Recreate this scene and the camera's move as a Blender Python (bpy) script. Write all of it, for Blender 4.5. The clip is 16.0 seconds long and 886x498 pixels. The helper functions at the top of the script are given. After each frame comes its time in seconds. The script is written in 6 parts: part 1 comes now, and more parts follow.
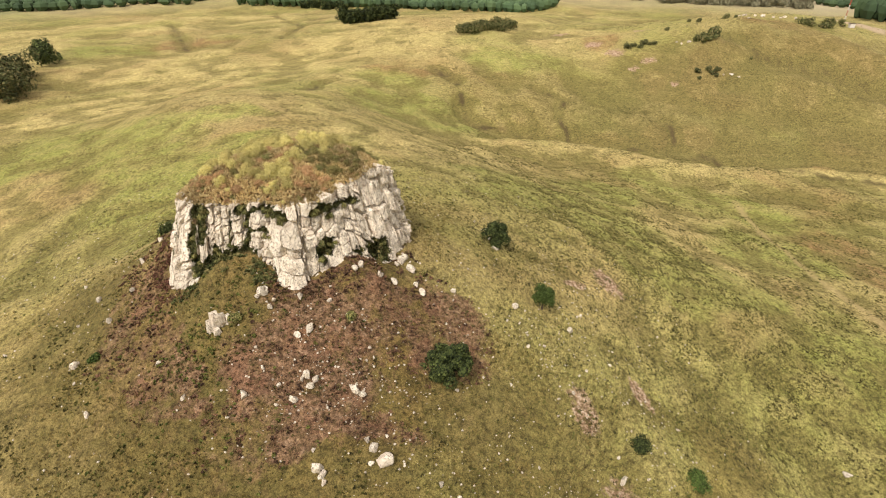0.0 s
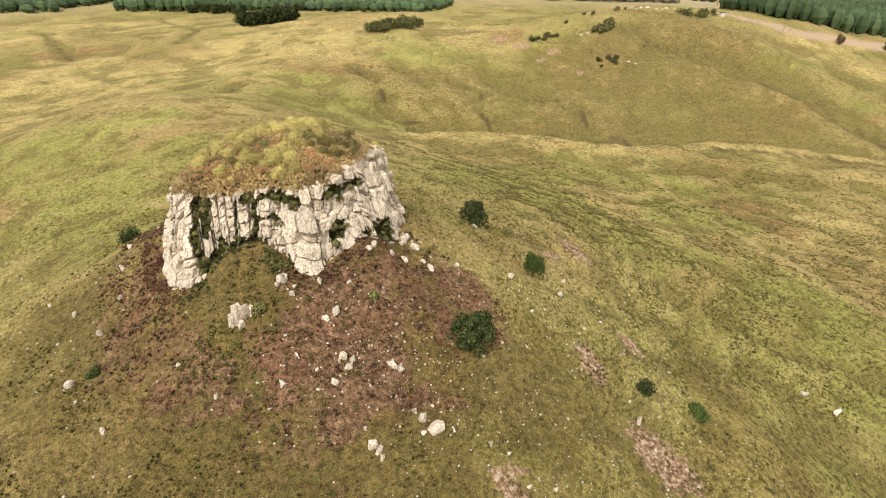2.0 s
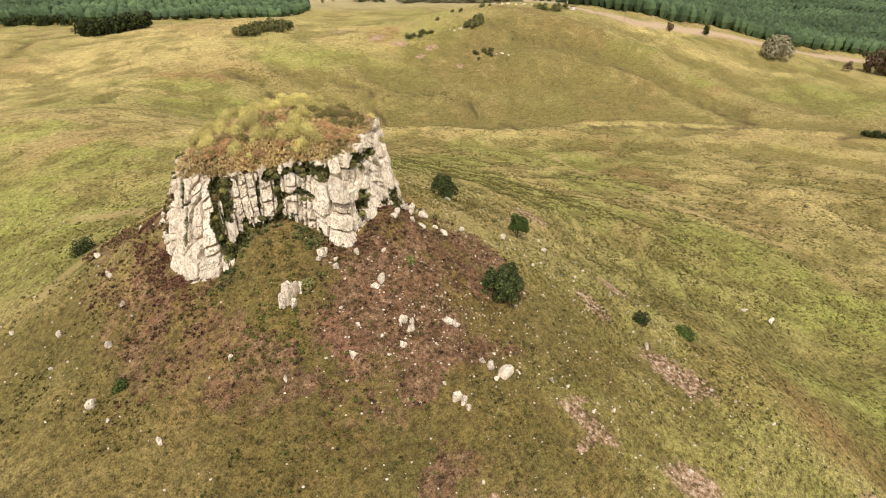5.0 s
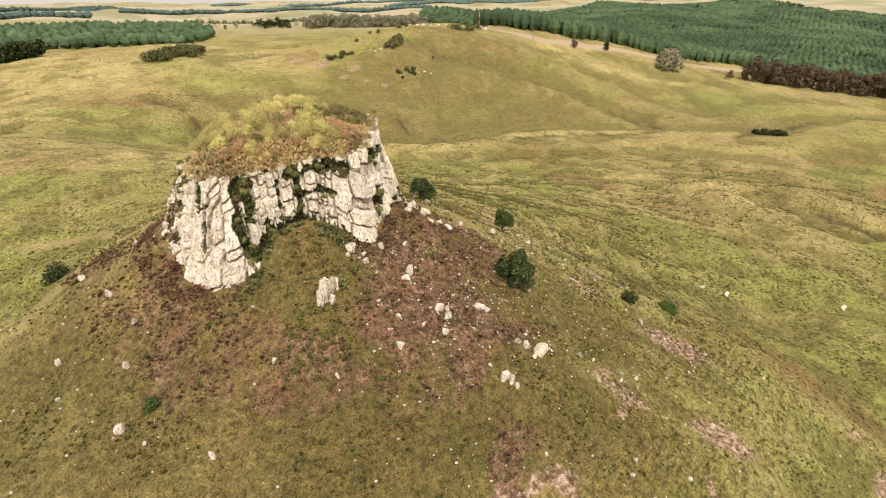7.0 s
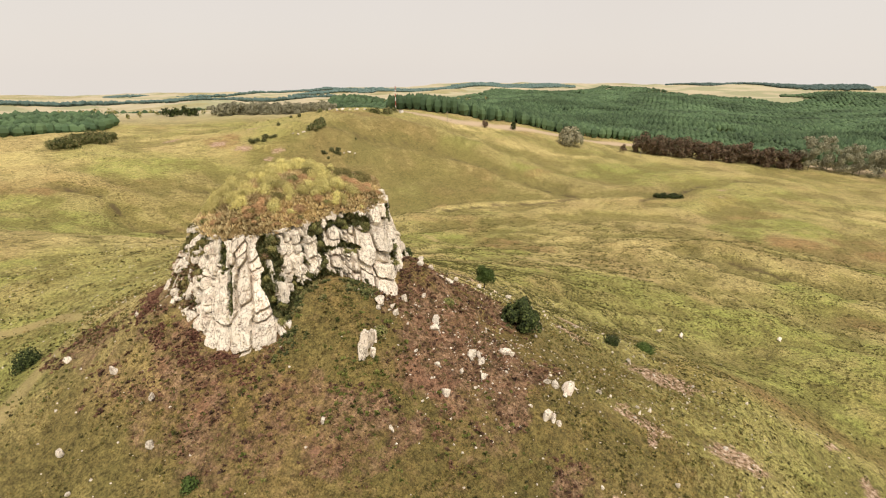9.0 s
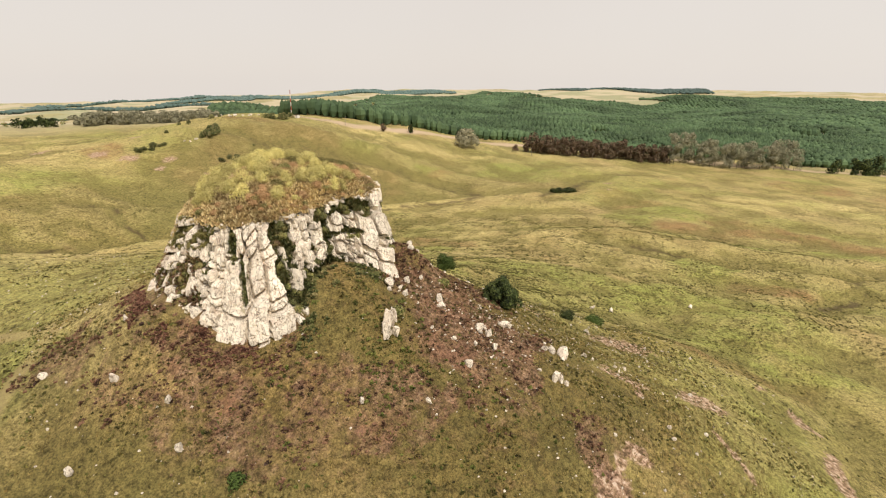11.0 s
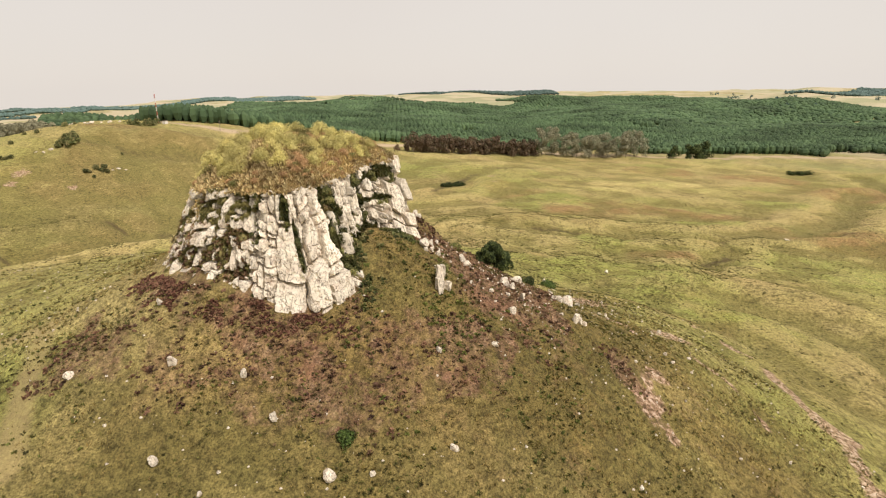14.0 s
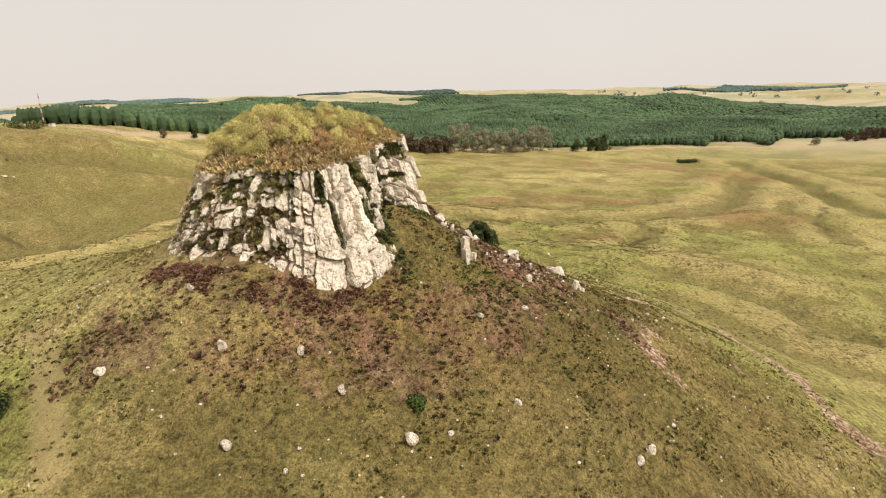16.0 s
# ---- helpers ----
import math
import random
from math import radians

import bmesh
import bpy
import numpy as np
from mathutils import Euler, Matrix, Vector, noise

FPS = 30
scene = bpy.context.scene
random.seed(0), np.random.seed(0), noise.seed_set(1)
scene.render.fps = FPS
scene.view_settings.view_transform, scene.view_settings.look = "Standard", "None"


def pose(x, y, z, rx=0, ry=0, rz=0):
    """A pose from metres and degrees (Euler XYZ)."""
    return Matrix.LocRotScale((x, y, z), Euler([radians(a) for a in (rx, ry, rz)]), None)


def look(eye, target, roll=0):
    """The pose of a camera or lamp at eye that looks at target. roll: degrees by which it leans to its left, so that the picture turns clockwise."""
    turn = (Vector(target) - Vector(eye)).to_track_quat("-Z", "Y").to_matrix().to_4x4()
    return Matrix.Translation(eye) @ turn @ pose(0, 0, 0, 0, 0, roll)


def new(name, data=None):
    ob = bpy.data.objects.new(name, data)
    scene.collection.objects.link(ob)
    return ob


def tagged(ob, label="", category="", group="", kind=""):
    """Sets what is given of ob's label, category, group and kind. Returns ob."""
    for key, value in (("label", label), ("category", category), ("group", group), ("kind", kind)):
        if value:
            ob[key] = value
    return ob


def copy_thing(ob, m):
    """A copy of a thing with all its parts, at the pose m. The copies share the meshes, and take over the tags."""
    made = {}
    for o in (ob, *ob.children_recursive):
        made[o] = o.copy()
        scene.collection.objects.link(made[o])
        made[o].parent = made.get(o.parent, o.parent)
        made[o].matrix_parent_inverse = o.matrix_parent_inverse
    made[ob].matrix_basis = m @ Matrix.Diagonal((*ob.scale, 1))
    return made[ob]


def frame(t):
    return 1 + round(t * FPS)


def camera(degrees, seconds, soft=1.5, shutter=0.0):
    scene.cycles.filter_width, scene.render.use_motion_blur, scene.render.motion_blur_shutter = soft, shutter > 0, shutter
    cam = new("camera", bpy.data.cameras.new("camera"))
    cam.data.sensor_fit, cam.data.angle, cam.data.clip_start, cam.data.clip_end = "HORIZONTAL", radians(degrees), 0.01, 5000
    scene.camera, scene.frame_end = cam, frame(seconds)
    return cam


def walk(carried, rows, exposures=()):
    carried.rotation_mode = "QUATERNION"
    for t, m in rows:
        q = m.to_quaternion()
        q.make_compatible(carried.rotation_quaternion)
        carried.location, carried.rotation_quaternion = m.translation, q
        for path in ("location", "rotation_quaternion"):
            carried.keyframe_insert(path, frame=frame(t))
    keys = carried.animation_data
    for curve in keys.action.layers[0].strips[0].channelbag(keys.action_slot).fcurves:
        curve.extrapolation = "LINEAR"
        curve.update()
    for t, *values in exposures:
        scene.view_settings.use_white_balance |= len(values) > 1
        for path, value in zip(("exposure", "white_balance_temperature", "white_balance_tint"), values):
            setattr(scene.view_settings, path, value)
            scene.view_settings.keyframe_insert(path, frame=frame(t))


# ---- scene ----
cam = camera(77.6, 16.0, soft=1.15)
PATH = [
    (0, (-0.972, -0.648, 80.352), (-0.946, 1.087, 79.357), 0.81),
    (0.5, (-5.146, -1.477, 79.505), (-5.033, 0.256, 78.513), 0.86),
    (1, (-9.332, -2.190, 78.658), (-9.139, -0.463, 77.669), 0.80),
    (1.5, (-13.636, -2.633, 77.851), (-13.358, -0.915, 76.866), 0.74),
    (2, (-17.673, -2.784, 76.932), (-17.315, -1.079, 75.950), 0.78),
    (2.5, (-21.853, -2.743, 76.068), (-21.414, -1.055, 75.090), 0.81),
    (3, (-26.051, -2.370, 75.170), (-25.537, -0.702, 74.195), 0.75),
    (3.5, (-30.200, -1.963, 74.188), (-29.609, -0.318, 73.216), 0.69),
    (4, (-34.265, -1.421, 73.168), (-33.601, 0.198, 72.200), 0.62),
    (4.5, (-38.147, -0.633, 72.111), (-37.415, 0.959, 71.148), 0.66),
    (6.8, (-55.126, 5.363, 67.331), (-54.081, 6.811, 66.430), 0.49),
    (7, (-56.619, 5.922, 66.976), (-55.545, 7.361, 66.096), 0.40),
    (7.5, (-60.120, 7.687, 66.057), (-58.976, 9.109, 65.238), 0.31),
    (8, (-63.610, 9.598, 65.074), (-62.391, 10.995, 64.325), 0.23),
    (8.5, (-66.978, 11.657, 64.278), (-65.679, 13.018, 63.598), 0.15),
    (9, (-70.343, 13.993, 63.509), (-68.961, 15.302, 62.896), 0.17),
    (9.2, (-71.591, 14.946, 63.210), (-70.179, 16.228, 62.608), 0.18),
    (11.3, (-83.978, 25.854, 59.850), (-82.322, 26.809, 59.263), -0.12),
    (11.5, (-84.997, 26.897, 59.377), (-83.323, 27.823, 58.793), -0.22),
    (12, (-87.383, 29.794, 58.569), (-85.670, 30.647, 57.988), -0.40),
    (12.5, (-89.713, 32.802, 57.847), (-87.963, 33.577, 57.265), -0.48),
    (13, (-91.936, 35.760, 57.129), (-90.158, 36.471, 56.551), -0.67),
    (13.5, (-93.935, 38.924, 56.317), (-92.132, 39.571, 55.742), -0.86),
    (14, (-95.708, 42.382, 55.423), (-93.882, 42.962, 54.848), -0.95),
    (14.5, (-97.382, 45.881, 54.613), (-95.534, 46.387, 54.039), -1.05),
    (15, (-98.891, 49.399, 53.944), (-97.023, 49.825, 53.369), -1.14),
    (15.5, (-100.383, 52.952, 53.405), (-98.498, 53.286, 52.828), -1.23),
    (16, (-101.619, 56.646, 52.751), (-99.722, 56.900, 52.171), -1.32),
]
walk(cam, [(t, look(eye, target, roll)) for t, eye, target, roll in PATH])

# ---- world, sun, exposure ----
SUN_FROM = Vector((-0.36, -0.68, 0.92)).normalized()
world = bpy.data.worlds.new("overcast_sky")
scene.world = world
world.use_nodes = True
wn = world.node_tree
sky = wn.nodes.new("ShaderNodeTexSky")
sky.sky_type, sky.sun_disc = "NISHITA", False
sky.sun_elevation = math.asin(SUN_FROM.z)
sky.sun_rotation = math.atan2(SUN_FROM.x, SUN_FROM.y)
dim = wn.nodes.new("ShaderNodeMix")
dim.data_type = "RGBA"
dim.blend_type = "MULTIPLY"
dim.inputs["Factor"].default_value = 1.0
dim.inputs[7].default_value = (0.09, 0.09, 0.09, 1)
cloud = wn.nodes.new("ShaderNodeTexNoise")
cloud.inputs["Scale"].default_value = 1.6
cloud.inputs["Detail"].default_value = 5
veil = wn.nodes.new("ShaderNodeValToRGB")
veil.color_ramp.elements[0].position, veil.color_ramp.elements[0].color = 0.3, (0.80, 0.728, 0.665, 1)
veil.color_ramp.elements[1].position, veil.color_ramp.elements[1].color = 0.7, (0.83, 0.765, 0.705, 1)
over = wn.nodes.new("ShaderNodeMix")
over.data_type = "RGBA"
over.inputs["Factor"].default_value = 0.93
wn.links.new(sky.outputs[0], dim.inputs[6])
wn.links.new(cloud.outputs[0], veil.inputs[0])
wn.links.new(dim.outputs[2], over.inputs[6])
wn.links.new(veil.outputs[0], over.inputs[7])
wn.links.new(over.outputs[2], wn.nodes["Background"].inputs[0])
wn.nodes["Background"].inputs[1].default_value = 1.0

sun = new("sun", bpy.data.lights.new("sun", "SUN"))
sun.data.energy, sun.data.angle, sun.data.color = 3.65, radians(9), (1.0, 0.905, 0.80)
sun.matrix_world = look(SUN_FROM * 300, (0, 0, 0))


# ---- materials ----
def shader(name, rough=0.9):
    m = bpy.data.materials.new(name)
    m.use_nodes = True
    nt = m.node_tree
    b = nt.nodes["Principled BSDF"]
    b.inputs["Roughness"].default_value = rough
    b.inputs["Specular IOR Level"].default_value = 0.2
    return m, nt, b


def world_coords(nt):
    return nt.nodes.new("ShaderNodeNewGeometry").outputs["Position"]


def own_coords(nt):
    """Object coordinates, shifted for each object by its random number."""
    tc, oi = nt.nodes.new("ShaderNodeTexCoord"), nt.nodes.new("ShaderNodeObjectInfo")
    mul, add = nt.nodes.new("ShaderNodeMath"), nt.nodes.new("ShaderNodeVectorMath")
    mul.operation, mul.inputs[1].default_value = "MULTIPLY", 57.0
    nt.links.new(oi.outputs["Random"], mul.inputs[0])
    nt.links.new(tc.outputs["Object"], add.inputs[0])
    nt.links.new(mul.outputs[0], add.inputs[1])
    return add.outputs[0]


def noisy(nt, at, scale, detail=4.0, rough=0.55, stretch=None):
    n = nt.nodes.new("ShaderNodeTexNoise")
    n.inputs["Scale"].default_value, n.inputs["Detail"].default_value, n.inputs["Roughness"].default_value = scale, detail, rough
    if stretch:
        mp = nt.nodes.new("ShaderNodeMapping")
        mp.inputs["Scale"].default_value = stretch
        nt.links.new(at, mp.inputs[0])
        at = mp.outputs[0]
    nt.links.new(at, n.inputs["Vector"])
    return n.outputs[0]


def ramp(nt, fac, *stops):
    r = nt.nodes.new("ShaderNodeValToRGB")
    els = r.color_ramp.elements
    while len(els) < len(stops):
        els.new(0.5)
    for e, (p, c) in zip(els, stops):
        c = (c, c, c) if isinstance(c, float) else c
        e.position, e.color = p, (*c, 1)
    nt.links.new(fac, r.inputs[0])
    return r.outputs[0]


def blend(nt, fac, a, b, kind="MIX"):
    m = nt.nodes.new("ShaderNodeMix")
    m.data_type, m.blend_type = "RGBA", kind
    for slot, v in ((0, fac), (6, a), (7, b)):
        if isinstance(v, (int, float)):
            m.inputs[slot].default_value = v
        elif isinstance(v, tuple):
            m.inputs[slot].default_value = (*v, 1)
        else:
            nt.links.new(v, m.inputs[slot])
    return m.outputs[2]


def times(nt, a, b, op="MULTIPLY"):
    m = nt.nodes.new("ShaderNodeMath")
    m.operation = op
    m.use_clamp = True
    for slot, v in ((0, a), (1, b)):
        if isinstance(v, (int, float)):
            m.inputs[slot].default_value = v
        else:
            nt.links.new(v, m.inputs[slot])
    return m.outputs[0]


def bumped(nt, b, height, strength, distance):
    n = nt.nodes.new("ShaderNodeBump")
    n.inputs["Strength"].default_value, n.inputs["Distance"].default_value = strength, distance
    nt.links.new(height, n.inputs["Height"])
    nt.links.new(n.outputs[0], b.inputs["Normal"])


def mask(nt, name):
    a = nt.nodes.new("ShaderNodeAttribute")
    a.attribute_name = name
    return a.outputs["Fac"]


def pasture_material():
    m, nt, b = shader("pasture", 0.95)
    at = world_coords(nt)
    c = ramp(nt, noisy(nt, at, 0.013, 6, 0.65), (0.34, (0.255, 0.25, 0.072)), (0.46, (0.335, 0.298, 0.098)), (0.56, (0.405, 0.335, 0.128)), (0.68, (0.44, 0.34, 0.152)))
    # relief shading put into the colour: crests paler here, hollows darker below
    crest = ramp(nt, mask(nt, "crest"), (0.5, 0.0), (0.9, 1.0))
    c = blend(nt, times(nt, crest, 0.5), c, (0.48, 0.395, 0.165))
    ragged = ramp(nt, noisy(nt, at, 0.09, 7, 0.72), (0.32, 0.15), (0.55, 1.0))
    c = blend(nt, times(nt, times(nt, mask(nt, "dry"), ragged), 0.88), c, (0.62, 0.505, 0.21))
    c = blend(nt, times(nt, times(nt, mask(nt, "russet"), ragged), 0.85), c, (0.31, 0.185, 0.08))
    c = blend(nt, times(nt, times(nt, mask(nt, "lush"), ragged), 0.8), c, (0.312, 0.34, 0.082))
    # hollows painted darker in place of the shade of their slopes
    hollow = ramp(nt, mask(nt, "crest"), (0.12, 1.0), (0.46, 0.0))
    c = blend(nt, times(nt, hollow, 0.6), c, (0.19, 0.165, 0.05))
    c = blend(nt, times(nt, times(nt, mask(nt, "olive"), ragged), 0.75), c, (0.205, 0.18, 0.062))
    olive = ramp(nt, noisy(nt, at, 0.06, 7, 0.75), (0.46, 0.0), (0.60, 1.0))
    c = blend(nt, times(nt, olive, 0.22), c, (0.20, 0.165, 0.056))
    # grazing terraces that follow the contours, broken into dashes
    strips = ramp(nt, noisy(nt, at, 1.0, 5, 0.7, (0.42, 0.42, 3.6)), (0.525, 0.0), (0.565, 1.0))
    dashes = ramp(nt, noisy(nt, at, 0.06, 5, 0.7), (0.40, 0.15), (0.58, 1.0))
    c = blend(nt, times(nt, times(nt, strips, dashes), 0.66), c, (0.10, 0.082, 0.028))
    pale = ramp(nt, noisy(nt, at, 1.0, 4, 0.65, (0.03, 0.03, 1.0)), (0.54, 0.0), (0.64, 1.0))
    c = blend(nt, times(nt, pale, 0.12), c, (0.50, 0.40, 0.17))
    spots = ramp(nt, noisy(nt, at, 1.3, 5, 0.78), (0.54, 0.0), (0.62, 1.0))
    c = blend(nt, times(nt, spots, 0.38), c, (0.12, 0.098, 0.034))
    mid = ramp(nt, noisy(nt, at, 1.15, 5, 0.75), (0.36, 0.48), (0.5, 1.0), (0.64, 1.3))
    broad = ramp(nt, noisy(nt, at, 0.38, 4, 0.7), (0.36, 0.86), (0.5, 1.0), (0.64, 1.08))
    mid = blend(nt, 1.0, mid, broad, "MULTIPLY")
    fine = ramp(nt, noisy(nt, at, 4.5, 4, 0.75), (0.36, 0.45), (0.5, 1.0), (0.66, 1.38))
    fine = blend(nt, 1.0, mid, fine, "MULTIPLY")
    # rank grass on the hill: olive, straw and earth in small patches
    rough_c = ramp(nt, noisy(nt, at, 0.75, 7, 0.8), (0.35, (0.036, 0.024, 0.011)), (0.44, (0.155, 0.104, 0.036)), (0.52, (0.31, 0.207, 0.07)), (0.59, (0.195, 0.136, 0.043)), (0.68, (0.40, 0.275, 0.115)))
    rough_c = blend(nt, 1.0, rough_c, ramp(nt, noisy(nt, at, 0.085, 5, 0.65), (0.36, 0.42), (0.5, 0.7), (0.62, 0.92)), "MULTIPLY")
    verdant = ramp(nt, noisy(nt, at, 0.13, 5, 0.7), (0.48, 0.0), (0.60, 1.0))
    rough_c = blend(nt, times(nt, verdant, 0.45), rough_c, (0.13, 0.108, 0.03))
    earthy = ramp(nt, noisy(nt, at, 0.24, 6, 0.75), (0.55, 0.0), (0.65, 1.0))
    rough_c = blend(nt, times(nt, earthy, 0.75), rough_c, (0.215, 0.12, 0.07))
    c = blend(nt, times(nt, mask(nt, "rough"), 0.85), c, rough_c)
    lawn = ramp(nt, noisy(nt, at, 0.35, 6, 0.75), (0.36, 0.2), (0.56, 1.0))
    c = blend(nt, times(nt, times(nt, mask(nt, "grassy"), lawn), 0.6), c, (0.152, 0.13, 0.042))
    heath_c = ramp(nt, noisy(nt, at, 0.9, 6, 0.78), (0.36, (0.03, 0.019, 0.013)), (0.45, (0.155, 0.088, 0.054)), (0.54, (0.28, 0.165, 0.105)), (0.66, (0.40, 0.27, 0.18)))
    red = ramp(nt, noisy(nt, at, 0.2, 5, 0.7), (0.5, 0.0), (0.62, 1.0))
    heath_c = blend(nt, times(nt, red, 0.55), heath_c, (0.26, 0.118, 0.08))
    edge = times(nt, times(nt, mask(nt, "heath"), 0.5), times(nt, ramp(nt, noisy(nt, at, 0.3, 8, 0.8), (0.33, 0.0), (0.66, 1.0)), 0.5), "ADD")
    heath_on = ramp(nt, edge, (0.37, 0.0), (0.68, 0.78))
    heath_on = times(nt, heath_on, ramp(nt, mask(nt, "heath"), (0.02, 0.0), (0.4, 1.0)))
    c = blend(nt, heath_on, c, heath_c)
    c = blend(nt, 1.0, c, fine, "MULTIPLY")
    bare_c = ramp(nt, noisy(nt, at, 1.3, 5, 0.7), (0.38, (0.09, 0.054, 0.037)), (0.47, (0.29, 0.175, 0.118)), (0.55, (0.54, 0.37, 0.265)), (0.62, (0.76, 0.61, 0.49)))
    bare_on = times(nt, times(nt, mask(nt, "bare"), 0.55), times(nt, ramp(nt, noisy(nt, at, 0.45, 7, 0.78), (0.33, 0.0), (0.66, 1.0)), 0.5), "ADD")
    bare_on = times(nt, ramp(nt, bare_on, (0.42, 0.0), (0.62, 0.8)), ramp(nt, mask(nt, "bare"), (0.02, 0.0), (0.25, 1.0)))
    c = blend(nt, bare_on, c, bare_c)
    farm = ramp(nt, noisy(nt, at, 0.004, 3, 0.5, (1, 0.6, 1)), (0.40, (0.34, 0.335, 0.20)), (0.47, (0.50, 0.435, 0.30)), (0.58, (0.44, 0.38, 0.25)), (0.62, (0.32, 0.32, 0.19)))
    c = blend(nt, mask(nt, "field"), c, farm)
    c = blend(nt, mask(nt, "trail"), c, (0.46, 0.355, 0.17))
    c = blend(nt, mask(nt, "gully"), c, (0.085, 0.06, 0.032))
    c = blend(nt, mask(nt, "track"), c, (0.47, 0.36, 0.245))
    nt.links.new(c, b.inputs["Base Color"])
    bumped(nt, b, noisy(nt, at, 1.7, 6, 0.75), 1.0, 0.42)
    return m


def rock_material(name="pale_rock", tone=1.0):
    m, nt, b = shader(name, 0.92)
    at = own_coords(nt)
    t3 = lambda r, g, bl: (r * tone, g * tone, bl * tone)
    c = ramp(nt, noisy(nt, at, 0.6, 7, 0.7), (0.34, t3(0.50, 0.41, 0.315)), (0.44, t3(0.76, 0.68, 0.56)), (0.6, t3(0.84, 0.765, 0.645)))
    rosy = ramp(nt, noisy(nt, at, 0.5, 4, 0.6), (0.55, 0.0), (0.68, 1.0))
    c = blend(nt, times(nt, rosy, 0.35), c, t3(0.72, 0.56, 0.47))
    streak = ramp(nt, noisy(nt, at, 1.1, 6, 0.78, (1, 1, 0.22)), (0.54, 0.0), (0.66, 1.0))
    c = blend(nt, times(nt, streak, 0.38), c, (0.34, 0.28, 0.215))
    lichen = ramp(nt, noisy(nt, at, 0.9, 6, 0.7, (1.3, 1.1, 0.8)), (0.61, 0.0), (0.69, 1.0))
    c = blend(nt, times(nt, lichen, 0.6), c, (0.34, 0.30, 0.12))
    pits = ramp(nt, noisy(nt, at, 3.4, 6, 0.85), (0.34, 1.0), (0.44, 0.0))
    c = blend(nt, times(nt, pits, 0.6), c, (0.10, 0.078, 0.058))
    split = ramp(nt, noisy(nt, at, 1.1, 4, 0.6, (1.3, 1.3, 0.5)), (0.478, 0.0), (0.497, 1.0), (0.503, 1.0), (0.522, 0.0))
    c = blend(nt, times(nt, split, 0.85), c, (0.10, 0.08, 0.06))
    seam = ramp(nt, noisy(nt, at, 0.7, 3, 0.55, (1.0, 1.0, 2.2)), (0.482, 0.0), (0.498, 1.0), (0.502, 1.0), (0.518, 0.0))
    c = blend(nt, times(nt, seam, 0.5), c, (0.17, 0.13, 0.095))
    oi = nt.nodes.new("ShaderNodeObjectInfo")
    c = blend(nt, 1.0, c, ramp(nt, oi.outputs["Random"], (0.0, 0.82), (1.0, 1.06)), "MULTIPLY")
    nt.links.new(c, b.inputs["Base Color"])
    bumped(nt, b, noisy(nt, at, 1.9, 8, 0.75), 0.65, 0.15)
    return m


def leaf_material(name, *tones, rough=0.75, stands=0.0):
    m, nt, b = shader(name, rough)
    g, oi = nt.nodes.new("ShaderNodeNewGeometry"), nt.nodes.new("ShaderNodeObjectInfo")
    n = len(tones) - 1
    c = ramp(nt, g.outputs["Random Per Island"], *[(i / n, t) for i, t in enumerate(tones)])
    c = blend(nt, 1.0, c, ramp(nt, oi.outputs["Random"], (0.0, 0.75), (1.0, 1.2)), "MULTIPLY")
    if stands:
        n = ramp(nt, noisy(nt, world_coords(nt), stands, 4, 0.6), (0.36, 0.62), (0.5, 1.0), (0.64, 1.35))
        c = blend(nt, 1.0, c, n, "MULTIPLY")
    nt.links.new(c, b.inputs["Base Color"])
    return m


def bark_material(name="bark", dark=(0.05, 0.038, 0.028), pale=(0.14, 0.11, 0.085)):
    m, nt, b = shader(name, 0.95)
    at = own_coords(nt)
    nt.links.new(ramp(nt, noisy(nt, at, 5, 5, 0.7, (1, 1, 0.25)), (0.35, dark), (0.65, pale)), b.inputs["Base Color"])
    bumped(nt, b, noisy(nt, at, 9, 5, 0.7, (1, 1, 0.25)), 0.7, 0.05)
    return m


def plain_material(name, a, c2, scale=3.0, rough=0.8):
    m, nt, b = shader(name, rough)
    at = own_coords(nt)
    nt.links.new(ramp(nt, noisy(nt, at, scale, 5, 0.65), (0.35, a), (0.65, c2)), b.inputs["Base Color"])
    bumped(nt, b, noisy(nt, at, scale * 3, 4, 0.6), 0.4, 0.03)
    return m


PASTURE = pasture_material()
ROCK = rock_material("pale_rock", 1.02)
STONE = rock_material("field_stone", 0.98)
TURF = plain_material("cleft_turf", (0.10, 0.088, 0.034), (0.32, 0.27, 0.11), 1.6)
LEAF_BRUSH = leaf_material("dark_brush", (0.035, 0.042, 0.016), (0.085, 0.098, 0.034), (0.16, 0.165, 0.06), (0.24, 0.20, 0.09))
LEAF_BROWN = leaf_material("brown_bracken", (0.045, 0.027, 0.019), (0.12, 0.068, 0.043), (0.22, 0.125, 0.075), (0.12, 0.10, 0.04), stands=5.0)
LEAF_RED = leaf_material("red_bracken", (0.09, 0.04, 0.028), (0.18, 0.082, 0.055), (0.27, 0.145, 0.095), (0.16, 0.115, 0.055), stands=5.0)
CRACK = plain_material("earthy_rock", (0.055, 0.04, 0.026), (0.19, 0.14, 0.08), 1.2)
SOIL = plain_material("cap_soil", (0.12, 0.075, 0.035), (0.27, 0.19, 0.075), 0.7)
BARK = bark_material()
PALE_BARK = bark_material("pale_bark", (0.16, 0.13, 0.10), (0.38, 0.33, 0.27))
LEAF_DARK = leaf_material("dark_leaves", (0.009, 0.013, 0.006), (0.03, 0.045, 0.014), (0.06, 0.078, 0.023), (0.115, 0.14, 0.042))
LEAF_GREEN = leaf_material("green_leaves", (0.035, 0.055, 0.014), (0.075, 0.12, 0.026), (0.13, 0.18, 0.045))
